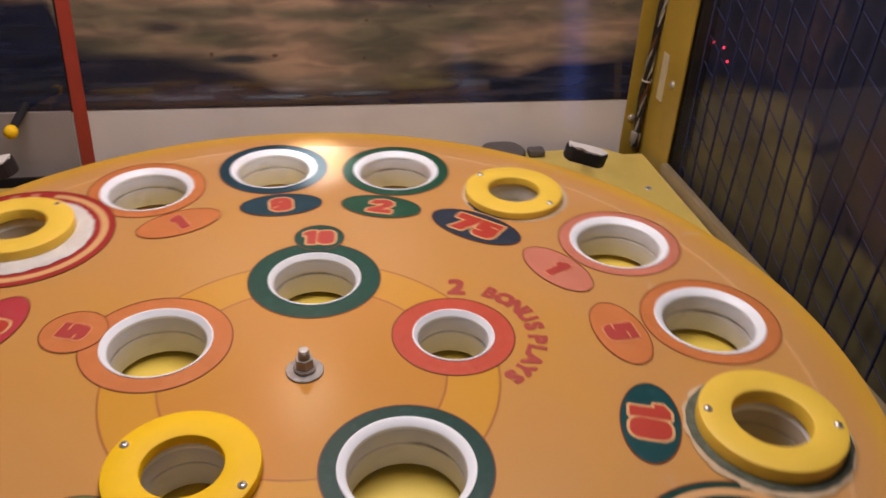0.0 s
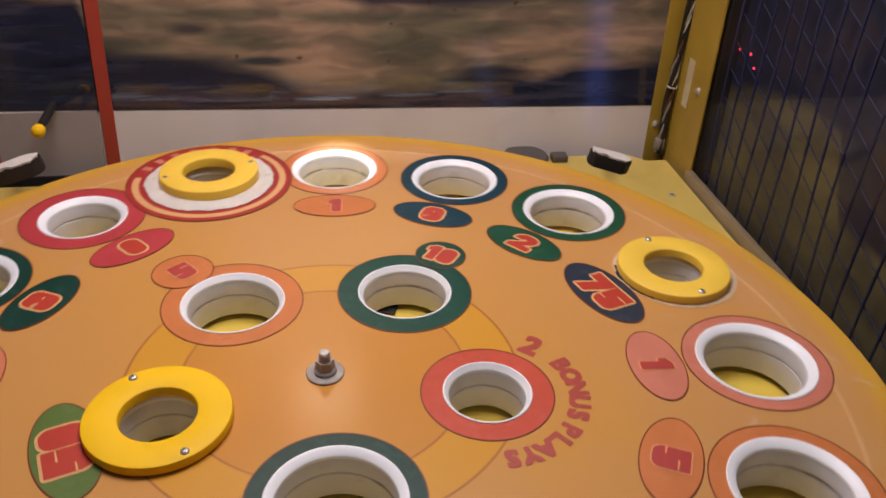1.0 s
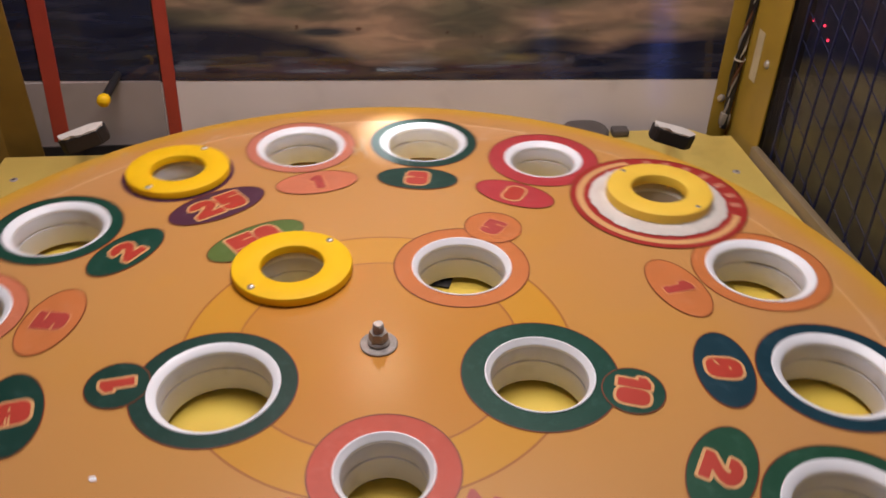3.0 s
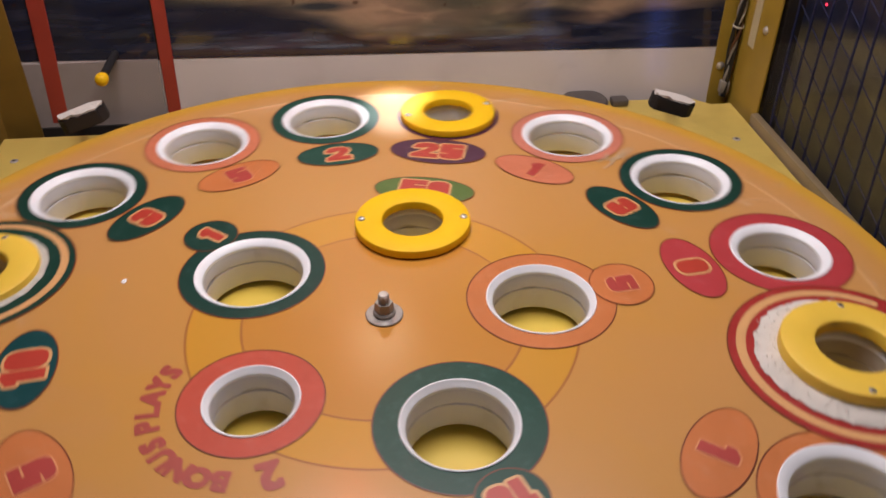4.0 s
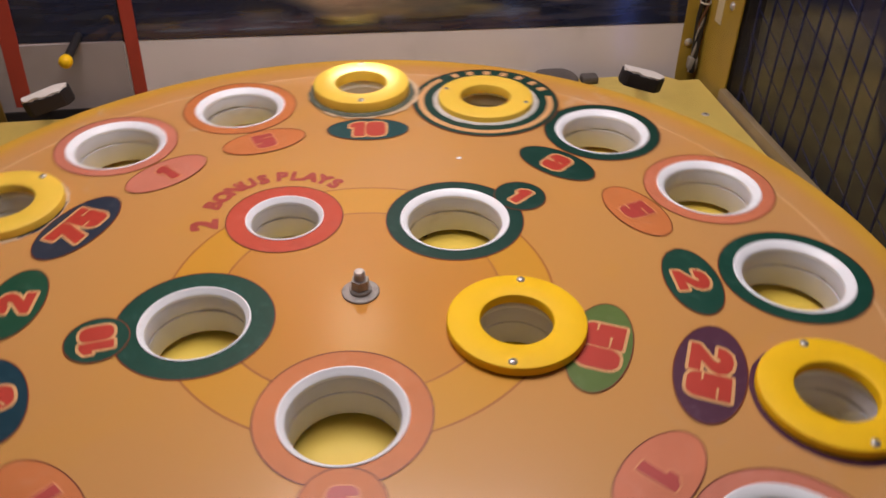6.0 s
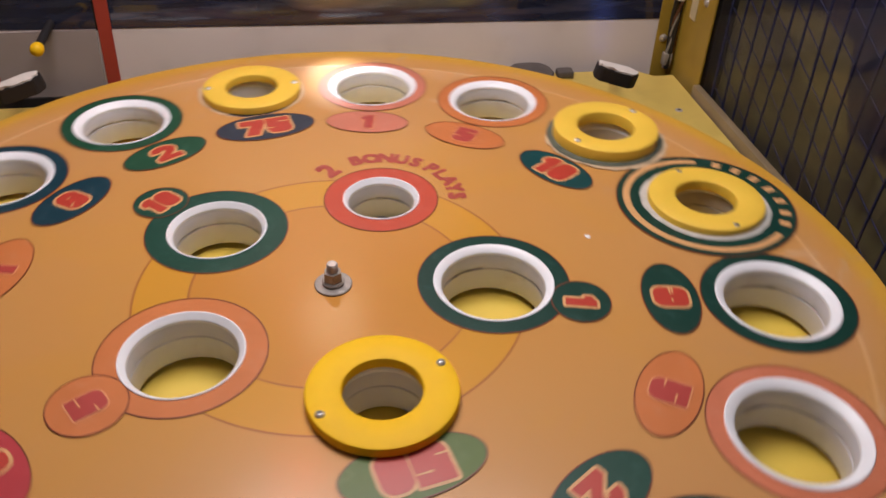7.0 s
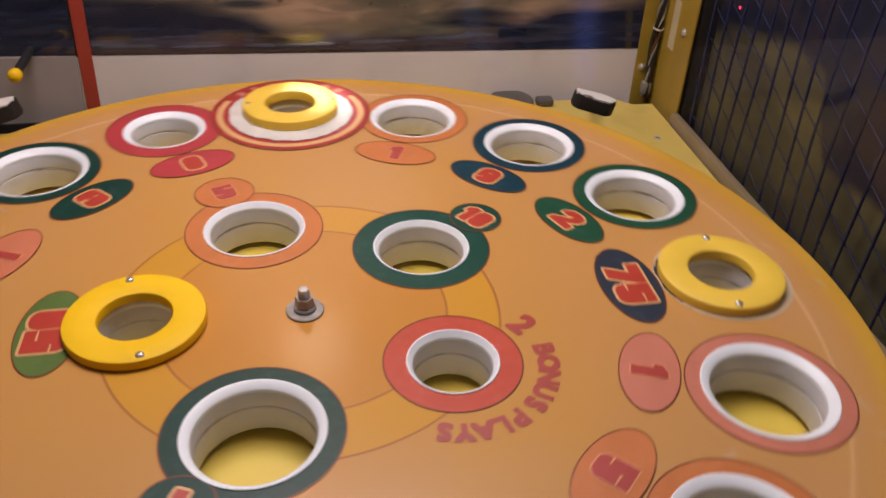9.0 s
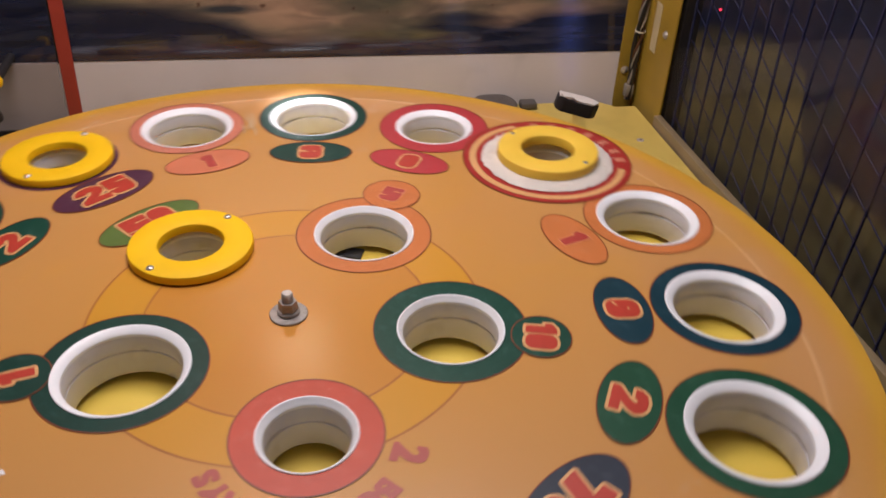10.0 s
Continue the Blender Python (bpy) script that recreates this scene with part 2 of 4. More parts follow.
# left post: browner than the right one, its shade mixed into the paint
POST_SHADED = surface("shaded_post_paint", lin(140, 108, 44), 0.45, vary=0.14, stain=12, bump=0.12, dirt=lin(88, 64, 26), dirt_amount=0.5)
BOARD = surface("grey_white_board", lin(222, 210, 202), 0.35, vary=0.06, stain=5, bump=0.06, dirt=lin(140, 126, 112), dirt_amount=0.4)
# shaded copy of the pale board: the left corner's shadow as a greyer colour
BOARD_SHADED = surface("shaded_board", lin(158, 146, 140), 0.4, vary=0.10, stain=6, bump=0.06, dirt=lin(110, 98, 90), dirt_amount=0.5)
FELT = surface("frayed_white_felt", lin(222, 214, 204), 0.95, vary=0.10, grain=300, stain=60, bump=1.0, dirt=lin(170, 160, 150), dirt_amount=0.5)
RUBBER = surface("black_rubber", lin(30, 29, 31), 0.6, vary=0.2, grain=120, bump=0.5)
TAPE = surface("red_tape", lin(164, 62, 46), 0.4, vary=0.08, stain=20, bump=0.1)
STEEL = surface("zinc_steel", lin(206, 198, 192), 0.32, 0.40, vary=0.15, grain=260, stain=90, bump=0.3, dirt=lin(80, 68, 58), dirt_amount=0.7)
ZINC = surface("dull_zinc", lin(168, 159, 152), 0.40, 0.2, vary=0.2, grain=320, stain=130, bump=0.5, dirt=lin(70, 58, 46), dirt_amount=0.8)
CHROME = surface("bright_screw_steel", lin(222, 216, 210), 0.34, 0.7, vary=0.06, grain=200, stain=80, bump=0.1)
DARK = surface("dark_cabinet_board", lin(38, 33, 30), 0.6, vary=0.2, stain=6)
BROWN = surface("brown_rail_paint", lin(146, 128, 98), 0.45, vary=0.15, stain=12)
MOTOR = surface("grey_motor_casing", lin(98, 92, 88), 0.5, 0.2, vary=0.15, stain=40)
PAD = surface("grey_green_felt", lin(96, 100, 84), 0.95, vary=0.25, grain=320, stain=70, bump=1.0, dirt=lin(150, 146, 128), dirt_amount=0.7)
BARE = surface("worn_grey_white_ring", lin(196, 192, 182), 0.8, vary=0.14, grain=240, stain=60, bump=0.6)
WORN = surface("worn_bare_patch", lin(206, 178, 142), 0.7, vary=0.12, grain=220, stain=60, bump=0.5)
LINE = surface("brown_print_line", lin(122, 58, 30), 0.4, vary=0.1)
DIGIT = surface("red_print", lin(186, 63, 48), 0.38, vary=0.07, grain=150)
DIGIT_DULL = surface("dull_red_print", lin(178, 68, 60), 0.38, vary=0.07, grain=150)
LETTER = surface("faded_red_print", lin(174, 74, 60), 0.42, vary=0.08, grain=150)
PALE = surface("pale_orange_print", lin(222, 148, 100), 0.42, vary=0.08, grain=150)
PEACH = surface("peach_print", lin(220, 168, 112), 0.38, vary=0.06, grain=150)
WIRES = {k: surface(k + "_wire_sleeve", c, 0.4, vary=0.1, grain=300) for k, c in
         (("black", lin(30, 28, 28)), ("grey", lin(150, 142, 130)), ("white", lin(214, 206, 190)), ("brown", lin(92, 58, 34)))}
PRINT = {k: surface(k + "_print", lin(*c), 0.42, spec=0.35, vary=0.08, grain=130, stain=24, dirt=lin(*[min(255, int(v * 0.75 + 62)) for v in c]), dirt_amount=0.4) for k, c in dict(
    blue=(15, 55, 68), green=(27, 76, 53), dark_green=(13, 58, 48), forest=(18, 68, 54), teal=(10, 66, 68), salmon=(208, 122, 88), pink=(204, 124, 100),
    orange=(204, 121, 67), coral=(196, 80, 58), crimson=(184, 62, 66), slate=(44, 52, 66), purple=(82, 44, 64), olive=(92, 114, 54), red=(168, 50, 46)).items()}


# ---- mesh helpers ----
def mesh_of(bm, name, material, sharp=35):
    me = bpy.data.meshes.new(name)
    bmesh.ops.recalc_face_normals(bm, faces=bm.faces[:])
    bm.to_mesh(me)
    bm.free()
    me.materials.append(material)
    me.polygons.foreach_set("use_smooth", [True] * len(me.polygons))
    me.set_sharp_from_angle(angle=radians(sharp))
    return me


def part(name, bm, material, parent=None, label="", m=None, sharp=35):
    me = bm if isinstance(bm, bpy.types.Mesh) else mesh_of(bm, name, material, sharp)
    ob = new(name, me)
    if parent:
        ob.parent = parent
    if m is not None:
        ob.matrix_basis = m
    if label:
        ob["label"] = label
    return ob


def thing(name, label, category, m=None, group="", kind=""):
    ob = new(name)
    ob.empty_display_size = 0.02
    if m is not None:
        ob.matrix_basis = m
    return tagged(ob, label, category, group, kind)


def revolve(profile, segs=64, closed=False, wobble=None):
    """A body of revolution from (radius, height) pairs; wobble(i, j, r, z) may disturb it."""
    bm = bmesh.new()
    rings = []
    for j, (r, z) in enumerate(profile):
        ring = []
        for i in range(segs):
            rr, zz = wobble(i, j, r, z) if wobble else (r, z)
            a = 2 * math.pi * i / segs
            ring.append(bm.verts.new((rr * math.sin(a), rr * math.cos(a), zz)))
        rings.append(ring)
    pairs = list(zip(rings, rings[1:])) + ([(rings[-1], rings[0])] if closed else [])
    for a, b in pairs:
        for i in range(segs):
            bm.faces.new((a[i], a[(i + 1) % segs], b[(i + 1) % segs], b[i]))
    if not closed:
        for ring, (r, z) in ((rings[0], profile[0]), (rings[-1], profile[-1])):
            if wobble is None and len(profile) > 1 and r < 0.0305:
                bm.faces.new(ring)
    return bm


def annulus(r0, r1, z0=0.0, segs=72, a0=0.0, a1=360.0, bm=None, rough=0.0, rise=0.00012):
    """A thin printed ring, or a piece of one between two clockwise angles from outward."""
    bm = bm or bmesh.new()
    full = a1 - a0 >= 359.9
    rows = []
    for i in range(segs + (0 if full else 1)):
        a = radians(a0 + (a1 - a0) * i / segs)
        k = 1 + rough * (noise.noise((math.sin(a) * 6, math.cos(a) * 6, r1 * 90)) + 0.5 * noise.noise((math.sin(a) * 25, math.cos(a) * 25, r1 * 50)))
        rows.append([bm.verts.new((r * math.sin(a), r * math.cos(a), z)) for r, z in ((r0, z0), (r1 * k, z0), (r1 * k, z0 - rise), )])
    n = len(rows)
    for i in range(n if full else n - 1):
        a, b = rows[i], rows[(i + 1) % n]
        for j in range(2):
            bm.faces.new((a[j], b[j], b[j + 1], a[j + 1]))
    return bm


def ellipse(ax, ay, z=0.0, segs=64):
    bm = bmesh.new()
    top = [bm.verts.new((ax * math.sin(2 * math.pi * i / segs), ay * math.cos(2 * math.pi * i / segs), z)) for i in range(segs)]
    bm.faces.new(top)
    return bm


def box(x, y, z, bevel=0.0, segments=2):
    bm = bmesh.new()
    bmesh.ops.create_cube(bm, size=1.0, matrix=Matrix.Diagonal((x, y, z, 1)))
    if bevel:
        bmesh.ops.bevel(bm, geom=bm.edges[:], offset=bevel, segments=segments, affect="EDGES", profile=0.5)
    return bm


def prism(points, z0, z1):
    """A flat outline raised from z0 to z1."""
    bm = bmesh.new()
    low = [bm.verts.new((x, y, z0)) for x, y in points]
    high = [bm.verts.new((x, y, z1)) for x, y in points]
    bm.faces.new(low[::-1])
    bm.faces.new(high)
    for i in range(len(points)):
        j = (i + 1) % len(points)
        bm.faces.new((low[i], low[j], high[j], high[i]))
    return bm


def tube(points, radius, segs=8, twist=None):
    """A round wire along points."""
    bm = bmesh.new()
    pts = [Vector(p) for p in points]
    rings = []
    for i, p in enumerate(pts):
        d = (pts[min(i + 1, len(pts) - 1)] - pts[max(i - 1, 0)]).normalized()
        u = d.orthogonal().normalized() if i == 0 else (rings_u - d * rings_u.dot(d)).normalized()
        rings_u = u
        v = d.cross(u)
        rings.append([bm.verts.new(p + radius * (math.cos(2 * math.pi * k / segs) * u + math.sin(2 * math.pi * k / segs) * v)) for k in range(segs)])
    for a, b in zip(rings, rings[1:]):
        for k in range(segs):
            bm.faces.new((a[k], a[(k + 1) % segs], b[(k + 1) % segs], b[k]))
    bm.faces.new(rings[0][::-1])
    bm.faces.new(rings[-1])
    return bm


TEXT = {}


def rounded(w, r_low, r_high, steps=6):
    """A block of unit height with rounded corners, wider radii at the foot or the head."""
    out = []
    for cx, cy, r, a0 in ((w - r_low, r_low, r_low, -90), (w - r_high, 1 - r_high, r_high, 0), (r_high, 1 - r_high, r_high, 90), (r_low, r_low, r_low, 180)):
        out += [(cx + r * math.cos(radians(a0 + 90 * i / steps)), cy + r * math.sin(radians(a0 + 90 * i / steps))) for i in range(steps + 1)]
    return out


# the fat block figures: an outline of unit height, and the slits that stand for their counters (x, y, length, turn)
FIGURES = {
    "0": (rounded(0.68, 0.27, 0.27), []),
    "1": ([(0.14, 0.0), (0.50, 0.0), (0.50, 1.0), (0.24, 1.0), (0.0, 0.84), (0.0, 0.60), (0.14, 0.62)], []),
    "2": ([(0, 0), (0.92, 0), (0.92, 0.27), (0.56, 0.27), (0.82, 0.50), (0.92, 0.68), (0.86, 0.86), (0.68, 0.97), (0.44, 1.0), (0.18, 0.94), (0.03, 0.79), (0.0, 0.62),
           (0.36, 0.62), (0.39, 0.69), (0.47, 0.71), (0.52, 0.64), (0.46, 0.54), (0, 0.20)], []),
    "3": (rounded(0.84, 0.26, 0.24), [(0.15, 0.50, 0.32, 0), (0.14, 0.58, 0.26, 0), (0.58, 0.52, 0.14, 0)]),
    "5": (rounded(0.80, 0.26, 0.03), [(0.14, 0.34, 0.26, 0), (0.60, 0.70, 0.36, 0)]),
    "7": ([(0, 1), (0.84, 1), (0.84, 0.74), (0.55, 0), (0.10, 0), (0.37, 0.66), (0, 0.66)], []),
    "9": (rounded(0.82, 0.30, 0.32), [(0.20, 0.30, 0.24, 35), (0.42, 0.66, 0.12, 0)]),
}


def figure_mesh(body, height, grow, material):
    """A number in fat block figures, standing out by grow on every side."""
    key = (body, height, grow, material.name)
    if key not in TEXT:
        gap = 0.0012
        width = sum(max(x for x, y in FIGURES[c][0]) for c in body) * height + gap * (len(body) - 1)
        verts, faces, pen = [], [], -width / 2
        shifts = [(grow * math.cos(2 * math.pi * i / 12), grow * math.sin(2 * math.pi * i / 12)) for i in range(12)] if grow else [(0, 0)]
        for c in body:
            pts = FIGURES[c][0]
            tris = tessellate_polygon([[Vector((x, y, 0)) for x, y in pts]])
            for k, (dx, dy) in enumerate(shifts):
                n = len(verts)
                verts += [(pen + x * height + dx, (y - 0.5) * height + dy, k * 4e-6) for x, y in pts]
                faces += [tuple(n + i for i in t) for t in tris]
            pen += max(x for x, y in pts) * height + gap
        me = bpy.data.meshes.new("figures")
        me.from_pydata(verts, [], faces)
        me.materials.append(material)
        TEXT[key] = me
    return TEXT[key]


def slit_mesh(body, height):
    """The thin pale slits inside the figures; None where there are none."""
    width = sum(max(x for x, y in FIGURES[c][0]) for c in body) * height + 0.0012 * (len(body) - 1)
    pen, bm = -width / 2, bmesh.new()
    for c in body:
        for x, y, length, turn in FIGURES[c][1]:
            m = Matrix.Translation((pen + x * height, (y - 0.5) * height, 0)) @ Matrix.Rotation(radians(turn), 4, "Z")
            bm.faces.new([bm.verts.new(m @ Vector((u * length * height / 2, v * 0.0010, 0))) for u, v in ((-1, -1), (1, -0.6), (1, 0.6), (-1, 1))])
        pen += max(x for x, y in FIGURES[c][0]) * height + 0.0012
    return bm if bm.faces else None


def glyph(c, size):
    """Outline triangles of one letter of the built-in font."""
    cu = bpy.data.curves.new("lettering", "FONT")
    cu.body, cu.size, cu.resolution_u = c, size, 3
    ob = bpy.data.objects.new("lettering", cu)
    scene.collection.objects.link(ob)
    bpy.context.view_layer.update()
    flat = bpy.data.meshes.new_from_object(ob.evaluated_get(bpy.context.evaluated_depsgraph_get()))
    bpy.data.objects.remove(ob)
    bpy.data.curves.remove(cu)
    out = [v.co.copy() for v in flat.vertices], [tuple(f.vertices) for f in flat.polygons]
    bpy.data.meshes.remove(flat)
    return out


def text_mesh(body, size, grow, material, widen=1.0):
    """Lettering as a flat mesh, made bolder by grow."""
    key = (body, size, grow, material.name, widen)
    if key not in TEXT:
        co, tris, pen = [], [], 0.0
        for c in body:
            pts, faces = glyph(c, size)
            x0, x1, n = min(v.x for v in pts), max(v.x for v in pts), len(co)
            co += [Vector(((v.x - x0) * widen + pen, v.y, 0)) for v in pts]
            tris += [tuple(n + k for k in f) for f in faces]
            pen += (x1 - x0) * widen + 0.0062
        mid = Vector(((min(v.x for v in co) + max(v.x for v in co)) / 2, (min(v.y for v in co) + max(v.y for v in co)) / 2, 0))
        verts, faces = [], []
        shifts = [(grow * i / 2, grow * j / 2) for i in range(-2, 3) for j in range(-2, 3)]
        for i, (dx, dy) in enumerate(shifts):
            n = len(verts)
            verts += [(v.x - mid.x + dx, v.y - mid.y + dy, i * 4e-6) for v in co]
            faces += [tuple(n + k for k in f) for f in tris]
        me = bpy.data.meshes.new("lettering")
        me.from_pydata(verts, [], faces)
        me.materials.append(material)
        TEXT[key] = me
    return TEXT[key]


def polar(r, phi, z=0.0, turn=0.0):
    """A pose on the wheel: phi in degrees clockwise from the wheel's zero mark, its y axis outward."""
    a = radians(phi)
    return pose(r * math.sin(a), r * math.cos(a), z, 0, 0, -phi - turn)


# ---- the wheel ----
OUTER_R, INNER_R, STEP, FIRST = 0.3945, 0.1432, 22.5, 0.9
Z_RING, Z_LABEL, Z_DIGIT = 0.0004, 0.0008, 0.0011

# place on the outer circle: ring print, label print, number, cup radius (0: covered), dull digits
OUTER = [("blue", "blue", "9", 0.0538, 0), ("green", "green", "2", 0.0538, 0), (None, "slate", "75", 0, 0), ("pink", "pink", "1", 0.0550, 1),
         ("orange", "orange", "5", 0.0536, 1), (None, "teal", "10", 0, 0), (None, None, "", 0, 0), ("dark_green", "dark_green", "3", 0.0545, 0),
         ("salmon", "orange", "5", 0.0538, 1), ("forest", "forest", "2", 0.0538, 0), (None, "purple", "25", 0, 0), ("pink", "salmon", "1", 0.0545, 1),
         ("dark_green", "dark_green", "3", 0.0545, 0), ("crimson", "crimson", "0", 0.0478, 0), (None, None, "", 0, 0), ("orange", "orange", "1", 0.0538, 1)]
# inner holes: angle, ring radius, cup radius, print, number, angle and distance of the number's disc
INNER = [(10.5, 0.0672, 0.0472, "forest", "10", 10.6, 0.2215, 0.0265), (81.0, 0.0577, 0.0389, "coral", "", 0, 0, 0),
         (153.6, 0.0684, 0.0545, "dark_green", "1", 161.5, 0.2190, 0.0265), (298.0, 0.0677, 0.0502, "orange", "5", 296.0, 0.2225, 0.0300)]
COVERS = [(2, 0.3910, 46.5, 98), (5, 0.3955, 113.0, 0), (10, 0.3930, 226.0, 63)]


def hole_places():
    """Centre and opening radius of every hole through the wheel."""
    for k, (ring, label, number, cup, dull) in enumerate(OUTER):
        yield OUTER_R, FIRST + STEP * k, (cup if cup else 0.052) - 0.001
    for phi, ring, cup, *rest in INNER:
        yield INNER_R, phi, cup - 0.001
    yield INNER_R, 226.0, 0.050


def disc_mesh():
    """The flat sheet with its holes, a fine crease and a rolled-down outer edge."""
    verts, edges, holes = [], [], []

    def loop(cx, cy, r, n):
        i0 = len(verts)
        verts.extend(Vector((cx + r * math.sin(2 * math.pi * i / n), cy + r * math.cos(2 * math.pi * i / n))) for i in range(n))
        edges.extend((i0 + i, i0 + (i + 1) % n) for i in range(n))

    n = 192
    loop(0, 0, 0.4505, n)
    for r, phi, rad in hole_places():
        a = radians(phi)
        c = Vector((r * math.sin(a), r * math.cos(a)))
        loop(c.x, c.y, rad, 56)
        holes.append((c, rad))
    pts, _, tris, *_ = delaunay_2d_cdt(verts, edges, [], 0, 1e-6)
    bm = bmesh.new()
    vs = [bm.verts.new((p.x, p.y, 0)) for p in pts]
    for tri in tris:
        mid = sum((pts[i] for i in tri), Vector((0, 0))) / 3
        if all((mid - c).length > rad * 0.998 for c, rad in holes):
            bm.faces.new([vs[i] for i in tri])
    last = vs[:n]
    for r, z in ((0.4512, 0.0002), (0.4528, 0.0004), (0.4550, 0.0002), (0.4590, -0.0003), (0.475, -0.0008), (0.4985, -0.0014), (0.5025, -0.0022), (0.5045, -0.0050), (0.5045, -0.0190), (0.500, -0.0200), (0.455, -0.0160)):
        ring = [bm.verts.new((r * math.sin(2 * math.pi * i / n), r * math.cos(2 * math.pi * i / n), z)) for i in range(n)]
        for i in range(n):
            bm.faces.new((last[i], last[(i + 1) % n], ring[(i + 1) % n], ring[i]))
        last = ring
    return bm


def lip_mesh(rad, lip):
    """The white upper ring of a hole liner: flange, rounded edge, sloping lip."""
    ri = rad - lip
    return revolve([(rad, -0.003), (rad, 0.0012), (rad - 0.0006, 0.0017), (rad - 0.0014, 0.0016), (ri + 0.0008, -0.0027), (ri + 0.0002, -0.0034), (ri, -0.0044), (ri, -0.0060), (ri + 0.0030, -0.0062), (ri + 0.0034, -0.003)], 64, closed=True)


def tube_mesh(rad, lip):
    """The stepped tube below the lip, in two lengths with a joint between them, open at the foot."""
    ri = rad - lip
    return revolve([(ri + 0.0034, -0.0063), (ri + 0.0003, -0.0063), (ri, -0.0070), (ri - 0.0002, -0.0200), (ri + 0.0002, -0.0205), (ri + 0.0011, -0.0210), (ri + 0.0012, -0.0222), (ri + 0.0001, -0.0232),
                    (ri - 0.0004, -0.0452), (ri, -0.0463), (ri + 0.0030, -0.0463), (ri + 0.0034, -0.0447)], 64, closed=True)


def add_cup(wheel, rad, lip, m, shaded=False, shared={}):
    """A white lip with a tube hanging from it, greyer by the shade in its colour."""
    if (rad, lip, shaded) not in shared:
        shared[rad, lip, shaded] = mesh_of(lip_mesh(rad, lip), "hole_cup", WHITE), mesh_of(tube_mesh(rad, lip), "tube", DEEP_SHADE if shaded else BORE_SHADE)
    upper, lower = shared[rad, lip, shaded]
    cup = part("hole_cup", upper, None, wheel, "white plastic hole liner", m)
    part("tube", lower, None, cup, "inner tube under a cover, its deep shade in the tan colour" if shaded else "scuffed white inner tube, greyed by shade in its colour")
    return cup


def cover_mesh(r0, r1, z0, z1):
    b = 0.0022
    prof = [(r0, z0), (r0, z1 - b), (r0 + b * 0.3, z1 - b * 0.3), (r0 + b, z1), (r1 - b, z1), (r1 - b * 0.3, z1 - b * 0.3), (r1, z1 - b), (r1, z0 + 0.001), (r1 - 0.001, z0)]
    return revolve(prof, 72, closed=True)


def screw_mesh():
    """A domed screw head with a cross slot."""
    bm = revolve([(0.0002, 0.0026), (0.0016, 0.0025), (0.0030, 0.0019), (0.0038, 0.0008), (0.0040, 0.0)], 20)
    return bm


def screw(parent, m, dull=False, shared={}):
    if "head" not in shared:
        shared["dull"] = mesh_of(screw_mesh(), "screw", ZINC)
        shared["head"] = mesh_of(screw_mesh(), "screw", CHROME)
        slot = box(0.0042, 0.0008, 0.0006)
        bmesh.ops.create_cube(slot, size=1.0, matrix=Matrix.Diagonal((0.0008, 0.0042, 0.0006, 1)))
        shared["slot"] = mesh_of(slot, "slot", DARK)
    s = part("screw", shared["dull" if dull else "head"], None, parent, "dull sunk screw head" if dull else "bright domed screw head", m)
    part("slot", shared["slot"], None, s, m=pose(0, 0, 0.0024))
    return s


def number(parent, body, m, height, dull):
    pale, red = (PALE, DIGIT_DULL) if dull else (PEACH, DIGIT)
    part("number_outline", figure_mesh(body, height, 0.0014 if dull else 0.0026, pale), None, parent, "peach outline of the number", m)
    part("number", figure_mesh(body, height, 0.0, red), None, parent, "red printed number " + body, m @ pose(0, 0, 0.0003))
    slits = slit_mesh(body, height)
    if slits:
        part("number_slit", slits, pale, parent, "thin pale slits in the number", m @ pose(0, 0, 0.0005))


